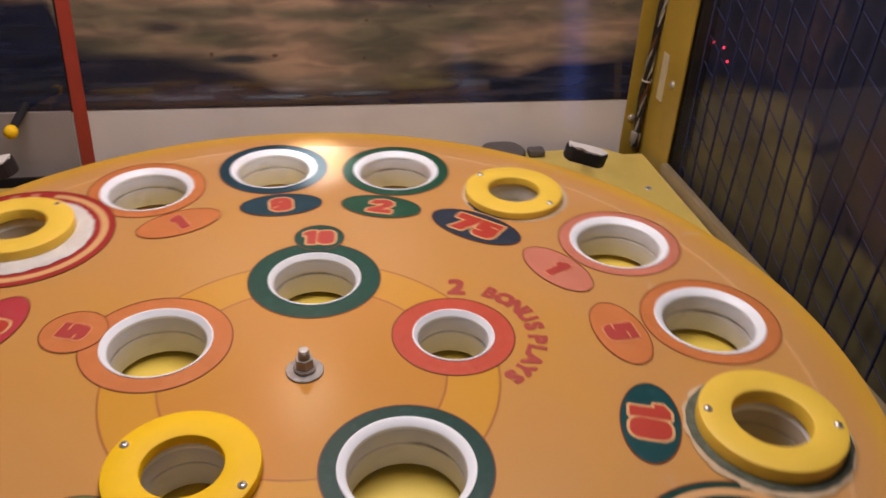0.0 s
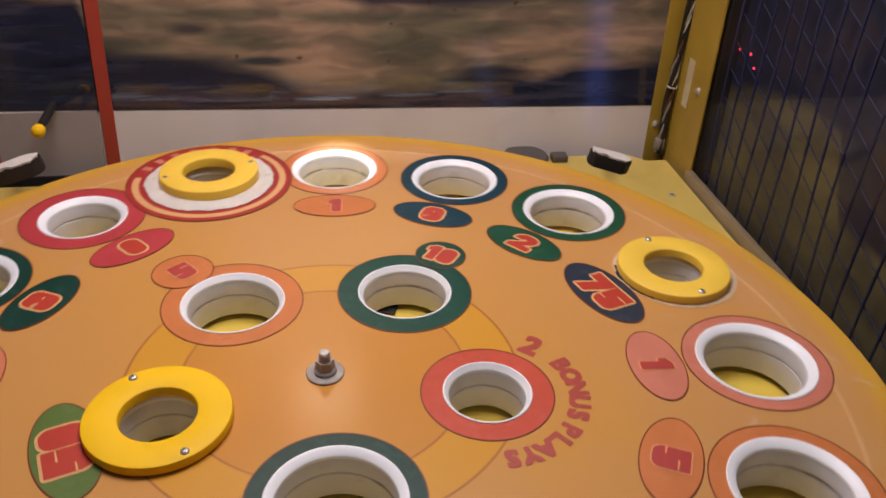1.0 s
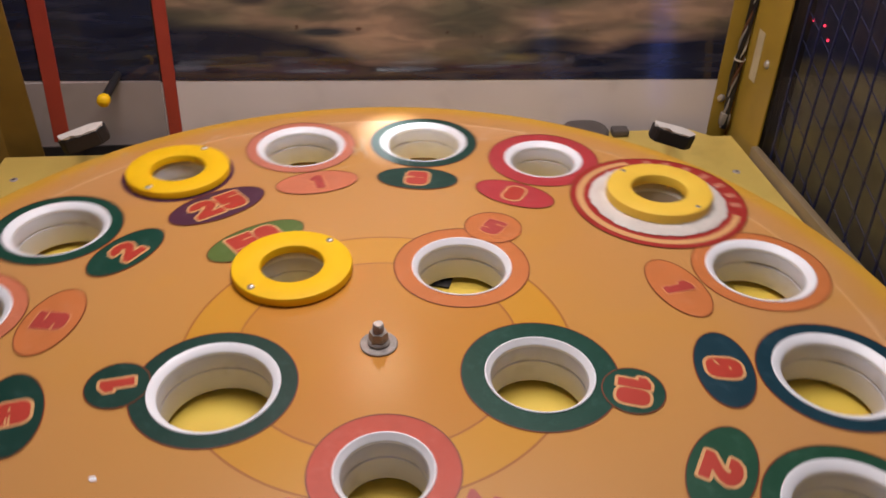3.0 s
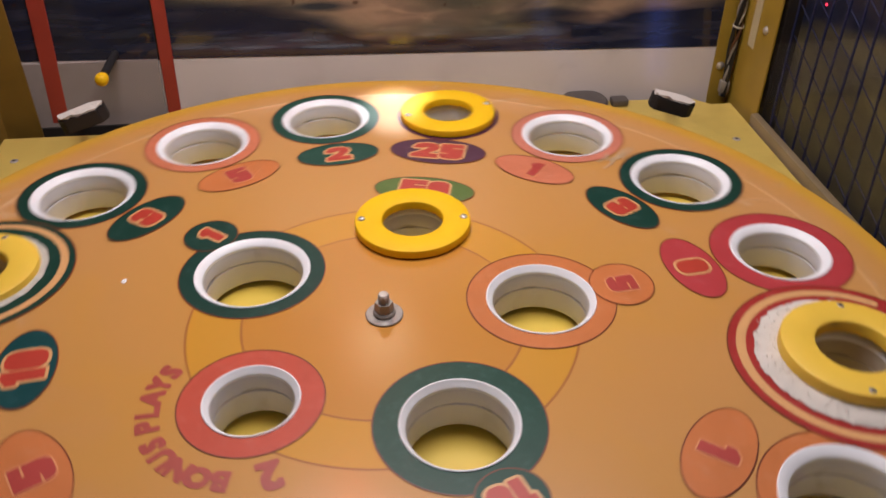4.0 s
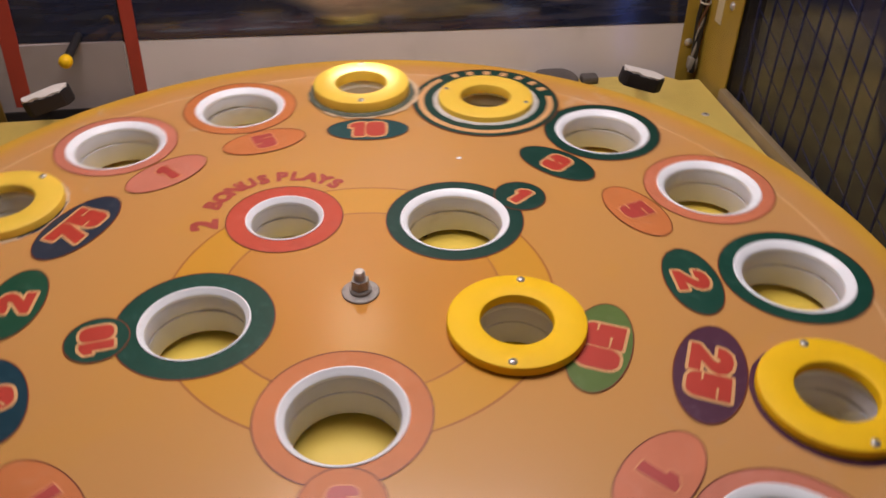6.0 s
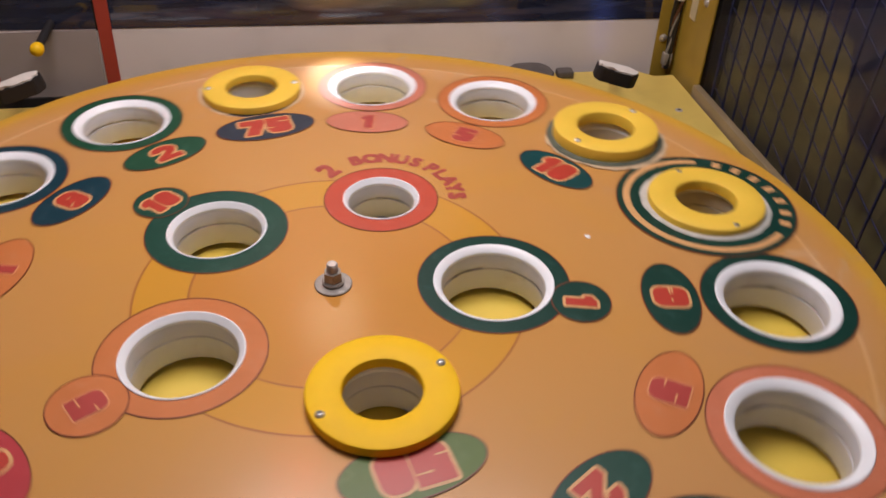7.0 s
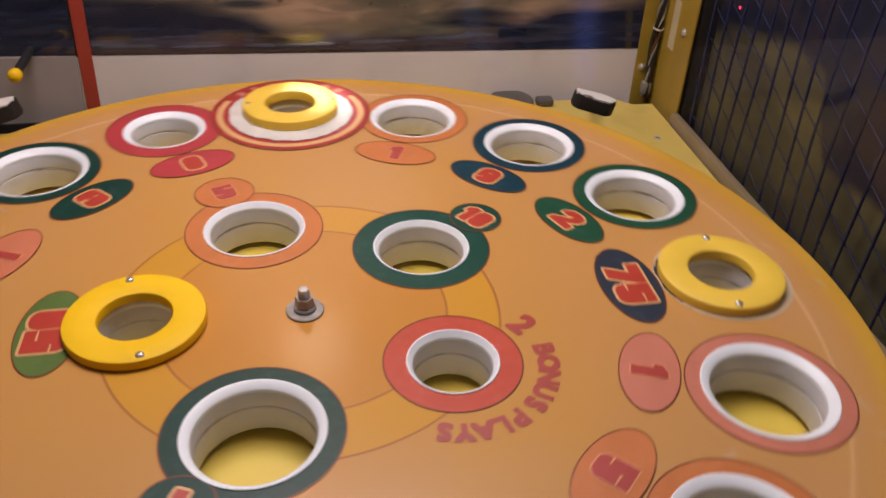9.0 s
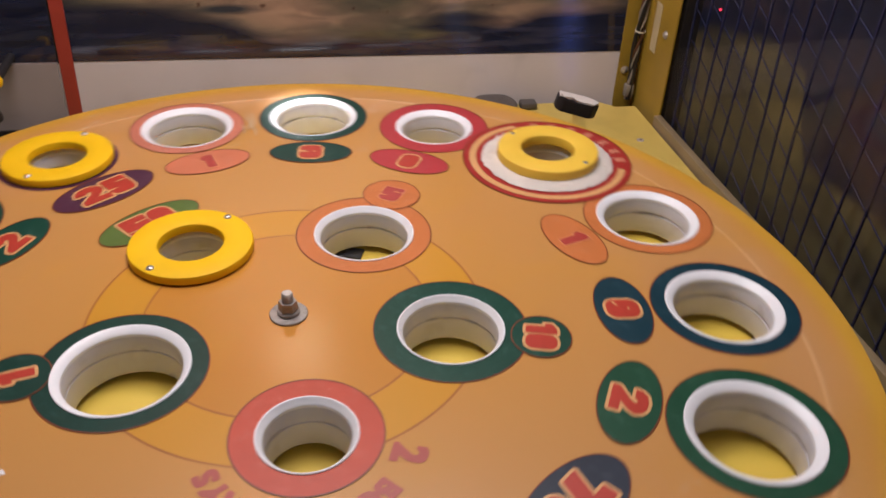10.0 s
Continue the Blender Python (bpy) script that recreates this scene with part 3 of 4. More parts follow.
def build_wheel():
    wheel = thing("prize_wheel", "round orange spinning wheel with numbered ball holes", "game wheel")
    part("disc", disc_mesh(), DISC, wheel, "glossy orange printed disc")
    for k, (ring, label, body, cup, dull) in enumerate(OUTER):
        phi = FIRST + STEP * k
        if cup:
            add_cup(wheel, cup, 0.0088, polar(OUTER_R, phi))
            colour = ring.replace("_", " ")
            p = part("hole_ring", annulus(cup - 0.002, 0.0672), PRINT[ring], wheel, f"{colour} printed ring round a hole", polar(OUTER_R, phi, Z_RING))
            part("ring_line", annulus(0.0668, 0.0680), LINE, p, m=pose(0, 0, 0.0002))
        if label:
            long, short, r = (0.0568, 0.0290, 0.3010) if body in ("75", "25") else (0.0480, 0.0256, 0.2990)
            p = part("number_label", ellipse(long, short), PRINT[label], wheel, f"{label.replace('_', ' ')} oval label with the number {body}", polar(r, phi + (1.0 if body == "10" else 0.4), Z_LABEL))
            part("label_line", ellipse_line(long, short, 0.0009), LINE, p, m=pose(0, 0, 0.0002))
            number(p, body, pose(0, 0, Z_DIGIT - Z_LABEL), 0.0345 if len(body) > 1 else 0.0305, dull)
    for phi, ring, cup, colour, body, lphi, lr, lrad in INNER:
        add_cup(wheel, cup, 0.0054 if cup < 0.048 else 0.0062 if cup < 0.052 else 0.0075, polar(INNER_R, phi))
        p = part("hole_ring", annulus(cup - 0.002, ring), PRINT[colour], wheel, f"{colour.replace('_', ' ')} printed ring round a hole", polar(INNER_R, phi, Z_RING))
        part("ring_line", annulus(ring - 0.0005, ring + 0.0007), LINE, p, m=pose(0, 0, 0.0002))
        if body:
            p = part("number_label", ellipse(lrad * 1.04, lrad), PRINT[colour], wheel, f"{colour.replace('_', ' ')} round label with the number {body}", polar(lr, lphi, Z_LABEL))
            part("label_line", ellipse_line(lrad * 1.04, lrad, 0.0009), LINE, p, m=pose(0, 0, 0.0002))
            number(p, body, pose(0, 0, Z_DIGIT - Z_LABEL), 0.0275, colour == "orange")
    # oval label half under the inner cover
    p = part("number_label", ellipse(0.0553, 0.0272), PRINT["olive"], wheel, "olive green oval label with the number 50", polar(0.2125, 226.0, Z_LABEL))
    part("label_line", ellipse_line(0.0553, 0.0272, 0.0009), LINE, p, m=pose(0, 0, 0.0002))
    number(p, "50", pose(0, 0.001, Z_DIGIT - Z_LABEL), 0.0355, 0)
    # curved lettering round the red hole
    letters = [("2", -65.0, 0.0350)] + [(c, -38.6 + 12.5 * i, 0.0235) for i, c in enumerate("BONUS")] + [(c, 26.6 + 11.3 * i, 0.0235) for i, c in enumerate("PLAYS")]
    hub = polar(INNER_R + 0.002, 81.0, 0.0003)
    for c, ang, size in letters:
        part("letter", text_mesh(c, size, 0.0017 if c == "2" else 0.0014, LETTER), None, wheel, m=hub @ polar(0.0775, ang))
    # yellow covers screwed over holes
    thin = mesh_of(cover_mesh(0.0308, 0.0590, 0.0, 0.0092), "cover_ring", YELLOW)
    faded = mesh_of(cover_mesh(0.0308, 0.0590, 0.0, 0.0120), "cover_ring", FADED)
    low = mesh_of(cover_mesh(0.0308, 0.0590, 0.0, 0.0096), "cover_ring", FADED)
    tall = mesh_of(cover_mesh(0.0322, 0.0598, 0.0, 0.0142), "cover_ring", FADED)
    for k, r, phi, turn in COVERS:
        if k == 10:
            part("hole_ring", annulus(0.040, 0.0642, rough=0.012), PRINT["purple"], wheel, "purple printed ring under a cover", polar(OUTER_R, phi, Z_RING + 0.0001))
            add_cover(wheel, thin, r, phi, turn, 0.0009, 0.0092)
        elif k == 2:
            part("worn_patch", annulus(0.045, 0.0650, rough=0.05), WORN, wheel, "worn pale patch round a cover", polar(OUTER_R, phi, Z_RING + 0.0001))
            part("print_rest", annulus(0.045, 0.0635, a0=150, a1=215, segs=20, rough=0.05), PRINT["slate"], wheel, "grey rest of a worn-off ring", polar(OUTER_R, phi, Z_RING + 0.0003))
            add_cover(wheel, low, r, phi, turn, 0.0009, 0.0096)
        else:
            part("worn_patch", annulus(0.045, 0.0690, rough=0.06), WORN, wheel, "worn pale patch round a cover", polar(OUTER_R, phi, Z_RING + 0.0008) @ pose(0.003, 0.0, 0.0))
            part("felt_pad", frayed_pad(), PAD, wheel, "frayed grey-green pad under a cover", polar(r, phi, Z_RING + 0.0012))
            add_cover(wheel, tall, r, phi, turn, 0.0020, 0.0142, shaded=True)
    add_cover(wheel, thin, INNER_R - 0.001, 226.0, 79, 0.0012, 0.0092)
    build_big_target(wheel, 6, "dark_green", 0.0905, faded, 92)
    build_big_target(wheel, 14, "red", 0.0985, faded, 90)
    # pale rub marks where two rings nearly touch
    rng = random.Random(11)
    for k_mark in range(9):
        streak, bend, long = bmesh.new(), rng.uniform(-0.002, 0.002), rng.uniform(0.008, 0.020)
        rows = [[streak.verts.new((x * long, bend * x * x + w * (0.0009 + 0.0006 * noise.noise((x * 4, k_mark, w))) * (1 - abs(x) ** 3), 0.0)) for w in (-1, 1)] for x in [k / 5 - 1 for k in range(11)]]
        for a, b in zip(rows, rows[1:]):
            streak.faces.new((a[0], b[0], b[1], a[1]))
        part("rub_mark", streak, WORN, wheel, "", polar(rng.uniform(0.352, 0.394), rng.uniform(257.8, 260.6), 0.0013 + 0.00002 * k_mark, rng.uniform(50, 100)))
    # a stray white chip stuck on the sheet
    chip = bmesh.new()
    chip.faces.new([chip.verts.new((x, y, 0.0009)) for x, y in ((-0.003, -0.002), (0.001, -0.0028), (0.0034, -0.0002), (0.0022, 0.0026), (-0.0014, 0.0022))])
    part("chip", chip, WHITE, wheel, "small white paint chip", polar(0.2505, 138.5))
    # axle stud with nut and washer
    ax = part("axle_washer", revolve([(0.0165, 0.0), (0.0168, 0.0014), (0.0160, 0.0021), (0.0105, 0.0023), (0.0070, 0.0023)], 40, wobble=lambda i, j, r, z: (r * (1 + 0.02 * noise.noise((i * 0.9, j, 0))), z)), ZINC, wheel, "rough zinc washer")
    nut = bmesh.new()
    rings = []
    for r, z in ((0.0098, 0.0022), (0.0100, 0.0048), (0.0088, 0.0060)):
        rings.append([nut.verts.new((r * math.sin(2 * math.pi * i / 36), r * math.cos(2 * math.pi * i / 36), z)) for i in range(36)])
    for a, b in zip(rings, rings[1:]):
        for i in range(36):
            nut.faces.new((a[i], a[(i + 1) % 36], b[(i + 1) % 36], b[i]))
    nut.faces.new(rings[-1])
    bmesh.ops.create_cone(nut, cap_ends=True, segments=6, radius1=0.0088, radius2=0.0080, depth=0.0086, matrix=pose(0, 0, 0.0108))
    part("axle_nut", nut, ZINC, wheel, "six-sided flanged steel nut", sharp=25)
    prof = [(0.0044, 0.013)]
    for i in range(4):
        z, r = 0.0146 + i * 0.0022, 0.0053 - 0.0001 * i
        prof += [(r - 0.0014, z), (r, z + 0.0008), (r, z + 0.0012), (r - 0.0014, z + 0.0020)]
    prof += [(0.0046, 0.0234), (0.0042, 0.0240), (0.0030, 0.0242), (0.0002, 0.0243)]
    part("axle_stud", revolve(prof, 24), STEEL, wheel, "threaded steel stud", sharp=20)
    return wheel


def ellipse_line(ax, ay, w, segs=64):
    bm = bmesh.new()
    rows = []
    for i in range(segs):
        s, c = math.sin(2 * math.pi * i / segs), math.cos(2 * math.pi * i / segs)
        rows.append((bm.verts.new(((ax - w) * s, (ay - w) * c, 0)), bm.verts.new(((ax + 0.0002) * s, (ay + 0.0002) * c, 0))))
    for i in range(segs):
        a, b = rows[i], rows[(i + 1) % segs]
        bm.faces.new((a[0], b[0], b[1], a[1]))
    return bm


def frayed_pad():
    """A thin felt ring with a torn, uneven outer edge."""
    return revolve([(0.0450, 0.0), (0.0450, 0.0016), (0.0610, 0.0016), (0.0650, 0.0012), (0.0668, 0.0)], 120, wobble=lambda i, j, r, z: (
        r * (1 + (0.020 * noise.noise((i * 0.35, 0.0, 1.5)) + 0.014 * noise.noise((i * 1.9, j * 2.0, 4.0)) if j > 2 else 0.0)), z))


def add_cover(wheel, cover, r, phi, turn, z, top, dull=False, shaded=False):
    add_cup(wheel, 0.0425, 0.008, polar(r, phi, -0.002), shaded)
    c = part("cover_ring", cover, None, wheel, "thick yellow plastic ring narrowing a hole", polar(r, phi, z))
    for side in (0, 180):
        screw(c, polar(0.0520, turn + side, top - (0.0018 if dull else 0.0004)), dull)


def build_big_target(wheel, k, colour, rad, cover, turn):
    """A banded target print with pale felt and a yellow cover ring."""
    phi = FIRST + STEP * k
    c = colour.replace("_", " ")
    t = part("target_print", annulus(0.045, rad), PRINT[colour], wheel, f"{c} banded target print", polar(OUTER_R, phi, Z_RING + 0.0006))
    part("target_line", annulus(rad - 0.0005, rad + 0.0008), LINE, t, m=pose(0, 0, 0.0001))
    s = rad / 0.0985
    part("target_band", annulus(0.0835 * s, 0.0915 * s, a0=62, a1=298), PEACH, t, "peach printed band", pose(0, 0, 0.0002))
    # unreadable light lettering on the outward side
    for a in (-46, -31, -15, 1, 17, 33, 47):
        bm = box(0.0094 * s, 0.0116 * s, 0.0002)
        part("letter_bar", bm, PEACH if colour != "red" else PRINT["pink"], t, m=polar(0.0870 * s, a, 0.0003))
    if colour == "red":
        felt = revolve([(0.0450, 0.0005), (0.0500, 0.0035), (0.0640, 0.0034), (0.0715, 0.0026), (0.0768, 0.0006)], 120,
                       wobble=lambda i, j, r, z: (r * (1 + (0.030 if j > 2 else 0.0) * noise.noise((i * 1.7, j * 3.1, 0.5)) + (0.02 if j > 2 else 0.0) * noise.noise((i * 0.31, 0.0, 3.5))), z + (0.0020 * noise.noise((i * 2.3, j * 5.0, 2.0)) if 0 < j < 4 else 0)))
        f = part("felt_collar", felt, FELT, t, "frayed white felt collar", pose(0, 0, 0.0002), sharp=80)
        rng = random.Random(7)
        tufts = bmesh.new()
        for _ in range(420):
            a, r = rng.uniform(0, 2 * math.pi), rng.choice((rng.uniform(0.0575, 0.064), rng.uniform(0.066, 0.0765)))
            base = Vector((r * math.sin(a), r * math.cos(a), 0.0025 if r < 0.07 else 0.001))
            tip = base + Vector((rng.uniform(-1, 1), rng.uniform(-1, 1), rng.uniform(0.1, 0.9))) * rng.uniform(0.002, 0.0055)
            side = (tip - base).cross(Vector((0, 0, 1))).normalized() * 0.0006
            tufts.faces.new([tufts.verts.new(v) for v in (base - side, base + side, tip + side * 0.4, tip - side * 0.4)])
        tagged(part("felt_tufts", tufts, FELT, f), kind="stuff")
        z = 0.0045
    else:
        part("worn_patch", annulus(0.045, 0.0660, rough=0.03), BARE, t, "worn grey-white ring", pose(0, 0, 0.0004))
        z = -0.0035
    add_cover(wheel, cover, OUTER_R, phi, turn, z, 0.0120, True, True)


wheel = build_wheel()


# ---- the cabinet ----
DECK_Z, BACK_Y, SIDE_X, TOP_Z = -0.08, 0.60, 0.562, 0.95
LEFT_X = -0.530


def slab(name, x0, x1, y0, y1, z0, z1, material, label, category, kind="structure", bevel=0.0):
    ob = part(name, box(x1 - x0, y1 - y0, z1 - z0, bevel), material, m=pose((x0 + x1) / 2, (y0 + y1) / 2, (z0 + z1) / 2))
    return tagged(ob, label, category, kind=kind)


# deck under the wheel
deck = prism([(-0.515, -0.56), (0.547, -0.56), (0.547, 0.541), (0.516, 0.541), (0.490, 0.566), (0.02, 0.566), (0.0, 0.532), (-0.515, 0.532)], DECK_Z - 0.004, DECK_Z)
tagged(part("deck", deck, DECK), "flat yellow painted metal deck under the wheel", "deck", kind="structure")
tagged(part("tray", revolve([(0.0002, -0.0530), (0.30, -0.0530), (0.478, -0.0530), (0.482, -0.0540), (0.482, -0.0795)], 128), TRAY), "round yellow tray close under the wheel", "tray", kind="structure")
slab("floor", -0.62, 0.64, -0.62, 0.66, -0.16, -0.15, DARK, "dark cabinet floor below the deck", "floor")
slab("ceiling", -0.62, 0.64, -0.62, 0.80, 0.97, 0.99, DARK, "dark cabinet ceiling above the game", "ceiling")

# back wall: pale lower board, printed sky above, a seam between two panels
LEAN = 9.6  # the back wall leans away from the wheel


def leaning(x, y, z):
    """A pose on the leaning back wall; y is the depth at its foot line z = 0."""
    return Matrix.Translation((0, 0.60, 0)) @ pose(0, 0, 0, -LEAN, 0, 0) @ pose(x, y - 0.60, z)


tagged(part("wall_back", box(1.26, 0.034, 1.14), BOARD, m=leaning(0.01, 0.6178, 0.42)), "pale grey-white cabinet back wall", "wall", kind="structure")


# thin panel that carries the painted shadow left of the seam
tagged(part("wall_back_panel", box(0.2305, 0.004, 0.30), BOARD_SHADED, m=leaning(-0.41475, 0.5985, -0.1485)), "lower board beside the seam of the back wall, greyed by shade in its colour", "wall", kind="structure")

tagged(part("trim_foot", box(0.245, 0.006, 0.050), DARK, m=leaning(-0.405, 0.5935, -0.1160)), "dark gap strip along the foot of the back board", "trim", kind="structure")


def sky_panel(x0, x1, name):
    z0, z1 = 0.0045 - 0.0168 * (x0 + 0.43), 0.0045 - 0.0168 * (x1 + 0.43)
    bm = bmesh.new()
    vs = [bm.verts.new(v) for v in ((x0, 0.6, z0), (x1, 0.6, z1), (x1, 0.6, 0.95), (x0, 0.6, 0.95), (x0, 0.605, z0), (x1, 0.605, z1), (x1, 0.605, 0.95), (x0, 0.605, 0.95))]
    for f in ((0, 1, 2, 3), (4, 7, 6, 5), (0, 4, 5, 1), (1, 5, 6, 2), (2, 6, 7, 3), (3, 7, 4, 0)):
        bm.faces.new([vs[i] for i in f])
    return tagged(part(name, bm, SKY, m=leaning(0, 0, 0)), "glossy printed panel of dark and beige clouds", "printed panel", kind="structure")


tagged(part("trim", box(0.003, 0.004, 0.95), DARK, m=leaning(-0.29825, 0.6022, 0.475)), "thin dark seam between two sky panels", "seam", kind="structure")
sky_panel(-0.530, -0.2995, "backdrop_1")
sky_panel(-0.2970, 0.560, "backdrop_2")

# red vertical tapes on the back wall
for x, width in ((-0.2870, 0.0185), (-0.4510, 0.0235)):
    bm = box(width, 0.003, 0.75, 0.0006, 1)
    tagged(part("red_strip", bm, TAPE, m=leaning(x, 0.5975, 0.29)), "red plastic strip upright against the back wall", "strip", "red strips")

# right side: printed net panel, rail at its foot
slab("wall_right", SIDE_X + 0.030, SIDE_X + 0.060, -0.60, 0.478, -0.15, 0.97, NET, "murky dark board beyond the side glass", "wall")
slab("wall_right_back", SIDE_X + 0.006, SIDE_X + 0.03, 0.478, 0.76, -0.15, 0.97, DARK, "dark side wall behind the corner post", "wall")
slab("rail", 0.5505, 0.5615, -0.58, 0.478, -0.15, -0.066, BROWN, "brown rail along the foot of the side panel", "rail", bevel=0.001)
slab("wall_left", LEFT_X - 0.03, LEFT_X, -0.60, 0.76, -0.15, 0.97, NET, "murky dark side board of the cabinet", "wall")
slab("wall_front", -0.62, 0.64, -0.66, -0.62, -0.15, 0.20, DARK, "dark cabinet front below the glass", "wall")


def glass_material(name, share, rough):
    """Thin clear glass: it lets all through and adds a faint mirror image."""
    n = Nodes(name)
    out = n.t.nodes["Material Output"]
    mixed = n.add("ShaderNodeMixShader", {0: share, 1: n.add("ShaderNodeBsdfTransparent").outputs[0],
                                          2: n.add("ShaderNodeBsdfGlossy", {"Roughness": rough}).outputs[0]})
    n.t.links.new(mixed.outputs[0], out.inputs["Surface"])
    return n.m


def glow(name, color, strength):
    n = Nodes(name)
    n.set(color=(0.02, 0.02, 0.02, 1))
    n.b.inputs["Emission Color"].default_value, n.b.inputs["Emission Strength"].default_value = color, strength
    return n.m


pane = slab("window_front", -0.529, 0.561, -0.506, -0.500, -0.079, 0.96, glass_material("front_glass", 0.03, 0.07), "clear front glass of the cabinet", "window")
pane.visible_shadow = False

side_pane = slab("window_side", SIDE_X, SIDE_X + 0.005, -0.499, 0.478, -0.14, 0.96, glass_material("side_glass", 0.022, 0.04), "clear side glass before a blue net", "window")
side_pane.visible_shadow = False

# blue rope net behind the side glass
net = thing("rope_net", "dark blue knotted rope net behind the side glass", "net")
ROPE = surface("blue_rope", lin(24, 31, 72), 0.8, vary=0.25, grain=400, bump=0.6)
rng = random.Random(5)
for i in range(27):
    y0 = 0.462 - i * 0.0355 + rng.uniform(-0.002, 0.002)
    part("upright_rope", tube([(SIDE_X + 0.014 + 0.001 * math.sin(j * 1.3 + i), y0 + 0.0035 * math.sin(j * 0.9 + i * 0.7) + 0.01 * (j / 13 - 0.5) * math.sin(i), -0.12 + j * 0.083) for j in range(14)], 0.0019, 6), ROPE, net)
for k in range(29):
    z0 = -0.06 + k * 0.0400
    part("cross_rope", tube([(SIDE_X + 0.0165, 0.474 - j * 0.0355, z0 - 0.0150 * j + 0.0018 * math.sin(j * 0.8 + k * 1.9)) for j in range(28) if z0 - 0.0150 * j > -0.13], 0.0008, 6), ROPE, net)

# three small red lamp reflections, added as glowing beads on the board beyond the net
led_glints = thing("lamp_reflections", "small red glowing beads standing in for lamp reflections in the side glass", "lamps")
for y0, z0 in ((0.4745, 0.121), (0.4450, 0.124), (0.4290, 0.110)):
    part("led_glint", revolve([(0.0002, 0.0022), (0.0014, 0.0018), (0.0019, 0.0008), (0.0020, 0.0)], 12), glow("red_glint", (1.0, 0.03, 0.08, 1), 2.5), led_glints, m=pose(SIDE_X + 0.0302, y0, z0, 0, -90, 0))

# red lamp on the cabinet ceiling, whose glow lies on the wheel
red_lamp = thing("red_lamp", "small round red glowing lamp on the cabinet ceiling", "lamp", pose(-0.085, 0.555, 0.97))
part("housing", revolve([(0.052, 0.0), (0.052, -0.014), (0.047, -0.018), (0.042, -0.018), (0.042, 0.0)], 40, closed=True), DARK, red_lamp, "dark round lamp housing")
part("lens", revolve([(0.0405, -0.004), (0.0380, -0.014), (0.0270, -0.021), (0.0120, -0.0245), (0.0004, -0.025)], 40), glow("red_lens", (1.0, 0.10, 0.03, 1), 42.0), red_lamp, "red glowing domed lens")

# the dim arcade room behind the glass
slab("room_wall", -3.2, 3.2, -2.66, -2.60, -1.1, 1.8, DARK, "dark arcade wall behind the viewer", "wall")
tube_sign = thing("neon_tube", "upright blue glowing tube on the dark arcade wall", "neon tube")
part("tube", tube([(0.715, -2.4, -0.02), (0.750, -2.4, -0.42)], 0.026, 16), glow("blue_neon", (0.16, 0.26, 1.0, 1), 1.5), tube_sign)
part("hook_tube", tube([(0.43, -2.4, -0.17), (0.432, -2.4, -0.22), (0.442, -2.4, -0.27), (0.462, -2.4, -0.32), (0.495, -2.4, -0.36), (0.54, -2.4, -0.385)], 0.020, 12), glow("pale_blue_neon", (0.30, 0.45, 1.0, 1), 0.6), tube_sign, "pale blue curved tube")
part("bracket", box(0.03, 0.20, 0.03, 0.004), DARK, tube_sign, "dark wall bracket", pose(0.73, -2.50, -0.2))
slab("room_floor", -3.2, 3.2, -2.60, -0.67, -1.16, -1.10, DARK, "dark arcade floor", "floor")


def corner_post(x_corner, side, label, paint, y_back=0.586, wide=0.034):
    """A bent yellow metal angle in the corner: one flange on the back wall, one on the side wall."""
    t = 0.0025
    out = [(0.0, 0.0), (-wide, 0.0), (-wide, -t), (-t, -t), (-t, -0.107), (0.0, -0.107)]
    pts = [(x_corner + side * x, y_back + y) for x, y in out]
    if side < 0:
        pts = pts[::-1]
    post = thing("corner_post", label, "post")
    part("angle", prism(pts, -0.145, 0.955), paint, post)
    return post


post = corner_post(0.5615, 1, "yellow painted steel corner post with screws and wiring beside it", POST)
for x, y, z, ry, rx in ((0.5385, 0.5835, -0.037, 0, 90), (0.559, 0.507, 0.047, -90, 0)):
    s = part("bolt", revolve([(0.0002, 0.0042), (0.0022, 0.0040), (0.0042, 0.0028), (0.0046, 0.0010), (0.0062, 0.0009), (0.0064, 0.0)], 20), CHROME, post, "domed steel bolt", pose(x, y, z, rx, ry, 0))
tab = part("paper_label", box(0.0008, 0.020, 0.074, 0.0003, 1), surface("pale_tape", lin(206, 190, 150), 0.5), post, "narrow pale paper label", pose(0.5585, 0.541, 0.046))
left_post = corner_post(LEFT_X + 0.001, -1, "brownish yellow steel corner post beside the red strips, shade in its paint", POST_SHADED, 0.572, 0.052)

# wire bundle down the right corner
rng = random.Random(3)
bundle = thing("wire_bundle", "twisted black, grey and white wires down the corner post", "wires")
for i, (colour, rad) in enumerate((("black", 0.0040), ("grey", 0.0024), ("white", 0.0017), ("black", 0.0034), ("brown", 0.0024), ("grey", 0.0020))):
    pts = []
    for j in range(90):
        z = -0.082 + j * 0.0116
        a = z * (70 if colour in ("white", "brown", "grey") else 22) + i * 1.05
        spread = 0.0032 + 0.0026 * math.sin(z * 21 + 0.8) ** 2
        lean = 0.006 * math.sin(z * 9 + 1.0)
        pts.append((0.5475 + spread * math.cos(a) + max(0, z) * 0.05, 0.5725 + 0.6 * spread * math.sin(a) + lean * 0.3, z))
    part("wire", tube(pts, rad), WIRES[colour], bundle)
for z in (0.030, 0.26):
    part("cable_tie", revolve([(0.0076, -0.0012), (0.0083, -0.0012), (0.0083, 0.0012), (0.0076, 0.0012)], 20, closed=True), WIRES["white"], bundle, m=pose(0.5475 + max(0, z) * 0.05, 0.5725, z, 6, 4, 0))
part("plug", box(0.014, 0.012, 0.020, 0.002), WIRES["grey"], bundle, "small pale wire plug", pose(0.5465, 0.5735, -0.067))


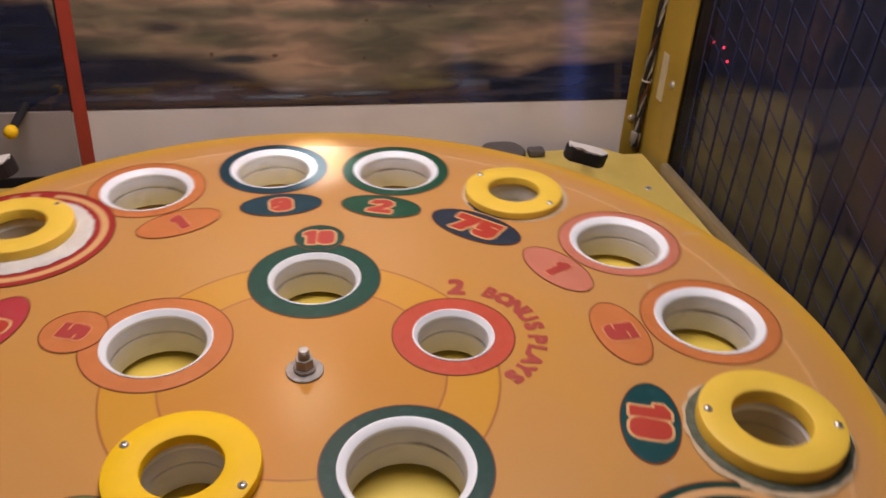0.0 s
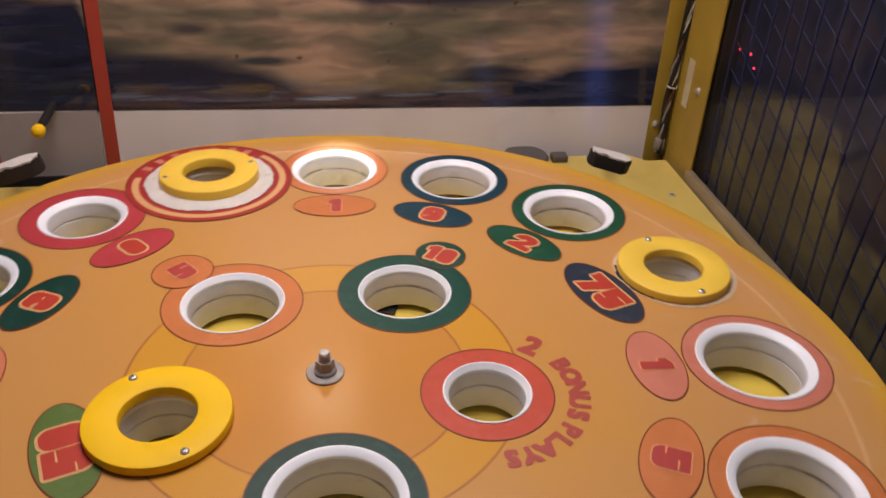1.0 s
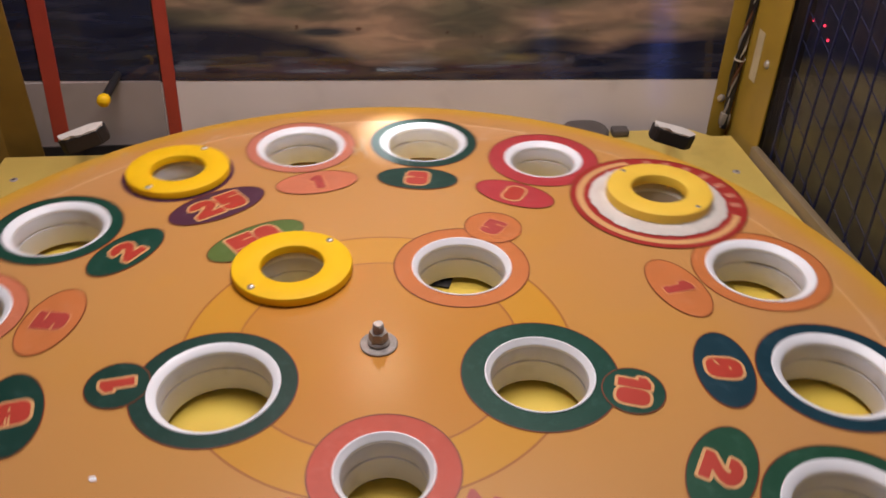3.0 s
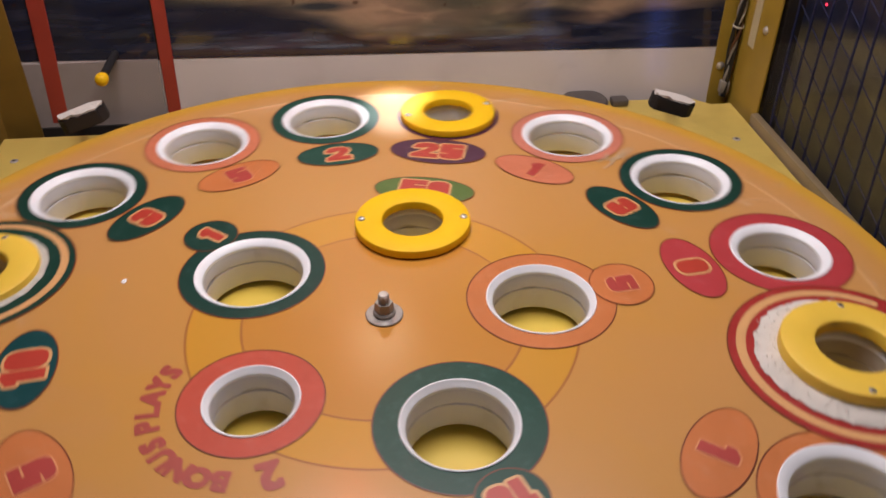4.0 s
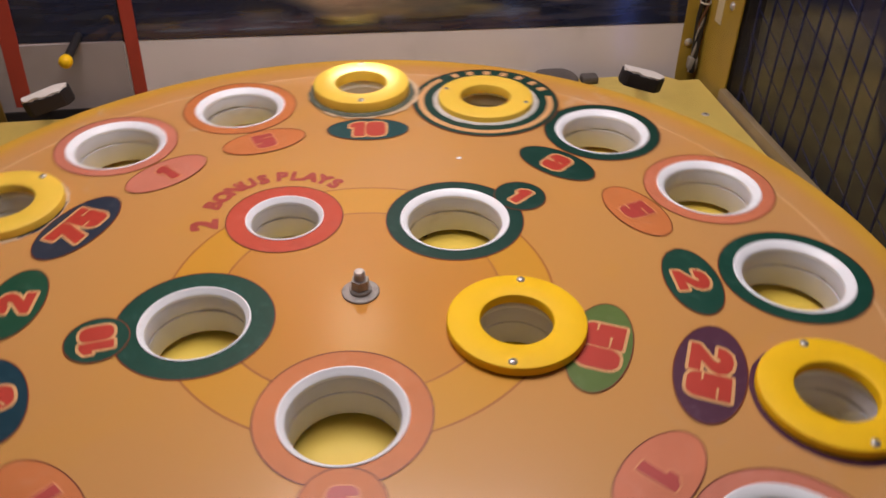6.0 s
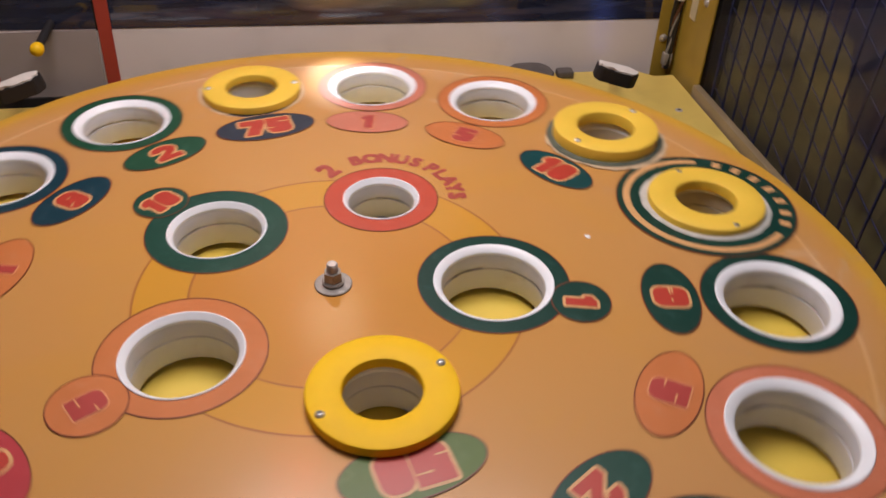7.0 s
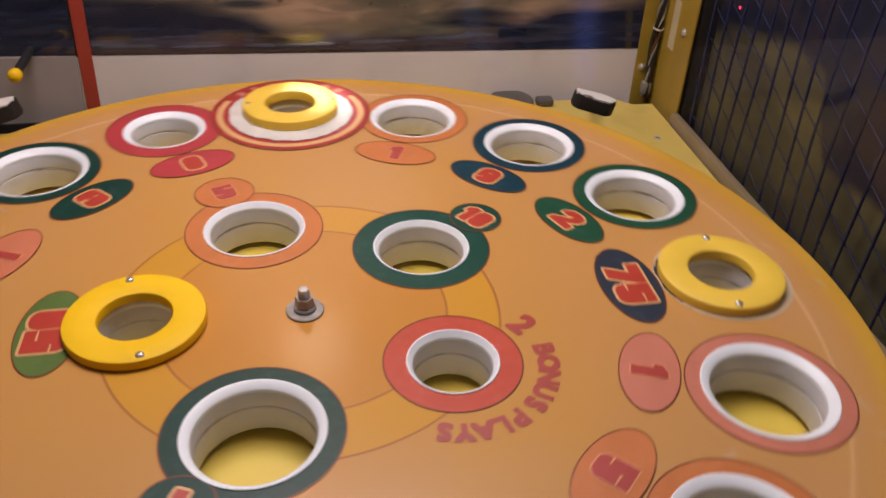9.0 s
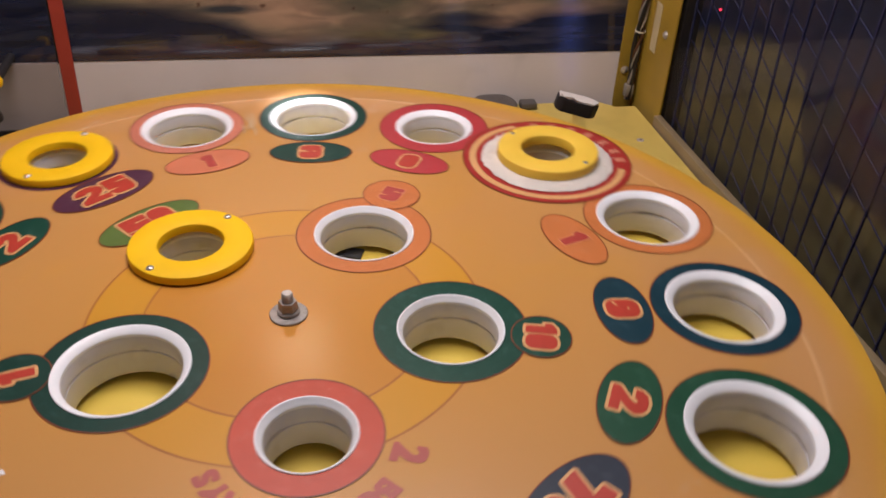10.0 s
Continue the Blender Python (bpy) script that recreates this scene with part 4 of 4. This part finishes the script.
def bumper(m, foot, label):
    """A black rubber stop with a worn whitish top, carried by a bent arm from the deck."""
    ob = thing("bumper", label, "bumper", m, "bumpers beside the wheel")
    out = [(-0.0275, -0.005), (-0.021, -0.012), (0.020, -0.012), (0.029, -0.004), (0.029, 0.008), (-0.0275, 0.008)]
    bm = prism(out, -0.0105, 0.0088)
    bmesh.ops.bevel(bm, geom=bm.edges[:], offset=0.0014, segments=2, affect="EDGES")
    part("block", bm, RUBBER, ob, "black rubber block")
    top = prism([(x * 0.95, y * 0.9) for x, y in out], 0.0086, 0.0106)
    bmesh.ops.subdivide_edges(top, edges=top.edges[:], cuts=6, use_grid_fill=True)
    for v in top.verts:
        v.co += Vector((0, 0, 0.0034)) * noise.noise(v.co * 320)
    part("worn_top", top, FELT, ob, "worn fluffy whitish top", sharp=80)
    inv = m.inverted()
    a, b = inv @ (m.translation + Vector((0, 0.008, 0.0))), inv @ Vector(foot)
    part("arm", tube([a, a.lerp(b, 0.5), b], 0.0035, 10), RUBBER, ob, "black bracket arm")
    return ob


bumper(pose(0.3875, 0.381, 0.0045, 0, 14, -12), (0.4553, 0.557, DECK_Z), "black rubber bumper with worn white top over the deck")
bumper(pose(-0.3465, 0.381, 0.0215, 0, -13, 14), (-0.4215, 0.603, -0.079), "black rubber bumper with worn white top near the red strips")

# rod with a yellow cap standing out from the back wall
rod = thing("capped_rod", "dark rod with a round yellow cap out from the back wall", "rod")
tip, root = Vector((-0.345, 0.478, 0.027)), Vector((-0.358, 0.6015, 0.012))
part("rod", tube([root, tip], 0.0055, 14), RUBBER, rod, "dark metal rod")
aim = (tip - root).to_track_quat("Z", "Y").to_matrix().to_4x4()
part("cap", revolve([(0.0002, 0.0095), (0.0040, 0.0090), (0.0070, 0.0066), (0.0084, 0.0030), (0.0086, -0.0020), (0.0080, -0.0060), (0.0060, -0.0075)], 24), YELLOW, rod, "round yellow plastic cap", Matrix.Translation(tip) @ aim)

# grey drive motor behind the wheel
motor = thing("drive_motor", "low grey round motor behind the wheel on the deck", "motor")
part("casing", revolve([(0.0002, -0.070), (0.024, -0.0705), (0.033, -0.072), (0.036, -0.075), (0.036, -0.080)], 40), MOTOR, motor, m=pose(0.325, 0.562, 0))
part("terminal", box(0.026, 0.020, 0.012, 0.004), MOTOR, motor, "grey terminal box", pose(0.376, 0.553, -0.074))

# black sensor bracket on the tray, glimpsed through the holes
sensor = thing("sensor_bracket", "small black sensor bracket on the yellow tray", "sensor")
part("foot", box(0.030, 0.018, 0.003, 0.001), RUBBER, sensor, m=pose(0.066, 0.160, -0.0515, 0, 0, -20))
part("block", box(0.010, 0.010, 0.003, 0.001), RUBBER, sensor, m=pose(0.058, 0.164, -0.0486, 0, 0, -20))

# deck screws
for x, y in ((0.512, 0.429), (-0.482, 0.466)):
    s = thing("deck_screw", "flat steel screw set in the yellow deck", "screw", pose(x, y, DECK_Z), "deck screws")
    part("head", revolve([(0.0002, 0.0012), (0.0030, 0.0012), (0.0052, 0.0006), (0.0056, 0.0)], 20), STEEL, s)
    part("socket", revolve([(0.0002, 0.0014), (0.0020, 0.0014), (0.0022, 0.0011)], 6), DARK, s)


# ---- motion ----
TURN = [
    (0, -3.98),
    (0.5, 12.48),
    (1, 25.39),
    (1.5, 39.60),
    (2, 53.92),
    (2.5, 75.25),
    (3, 98.81),
    (3.5, 123.02),
    (4, 148.29),
    (4.5, 174.47),
    (5, 201.37),
    (5.5, 226.01),
    (6, 250.71),
    (6.5, 275.70),
    (7, 301.80),
    (7.5, 329.05),
    (8, 354.77),
    (8.5, 380.15),
    (9, 403.35),
    (9.5, 429.64),
    (10, 455.43),
]


def motions():
    walk(wheel, [(t, pose(0, 0, 0, 0, 0, -a)) for t, a in TURN])


motions()
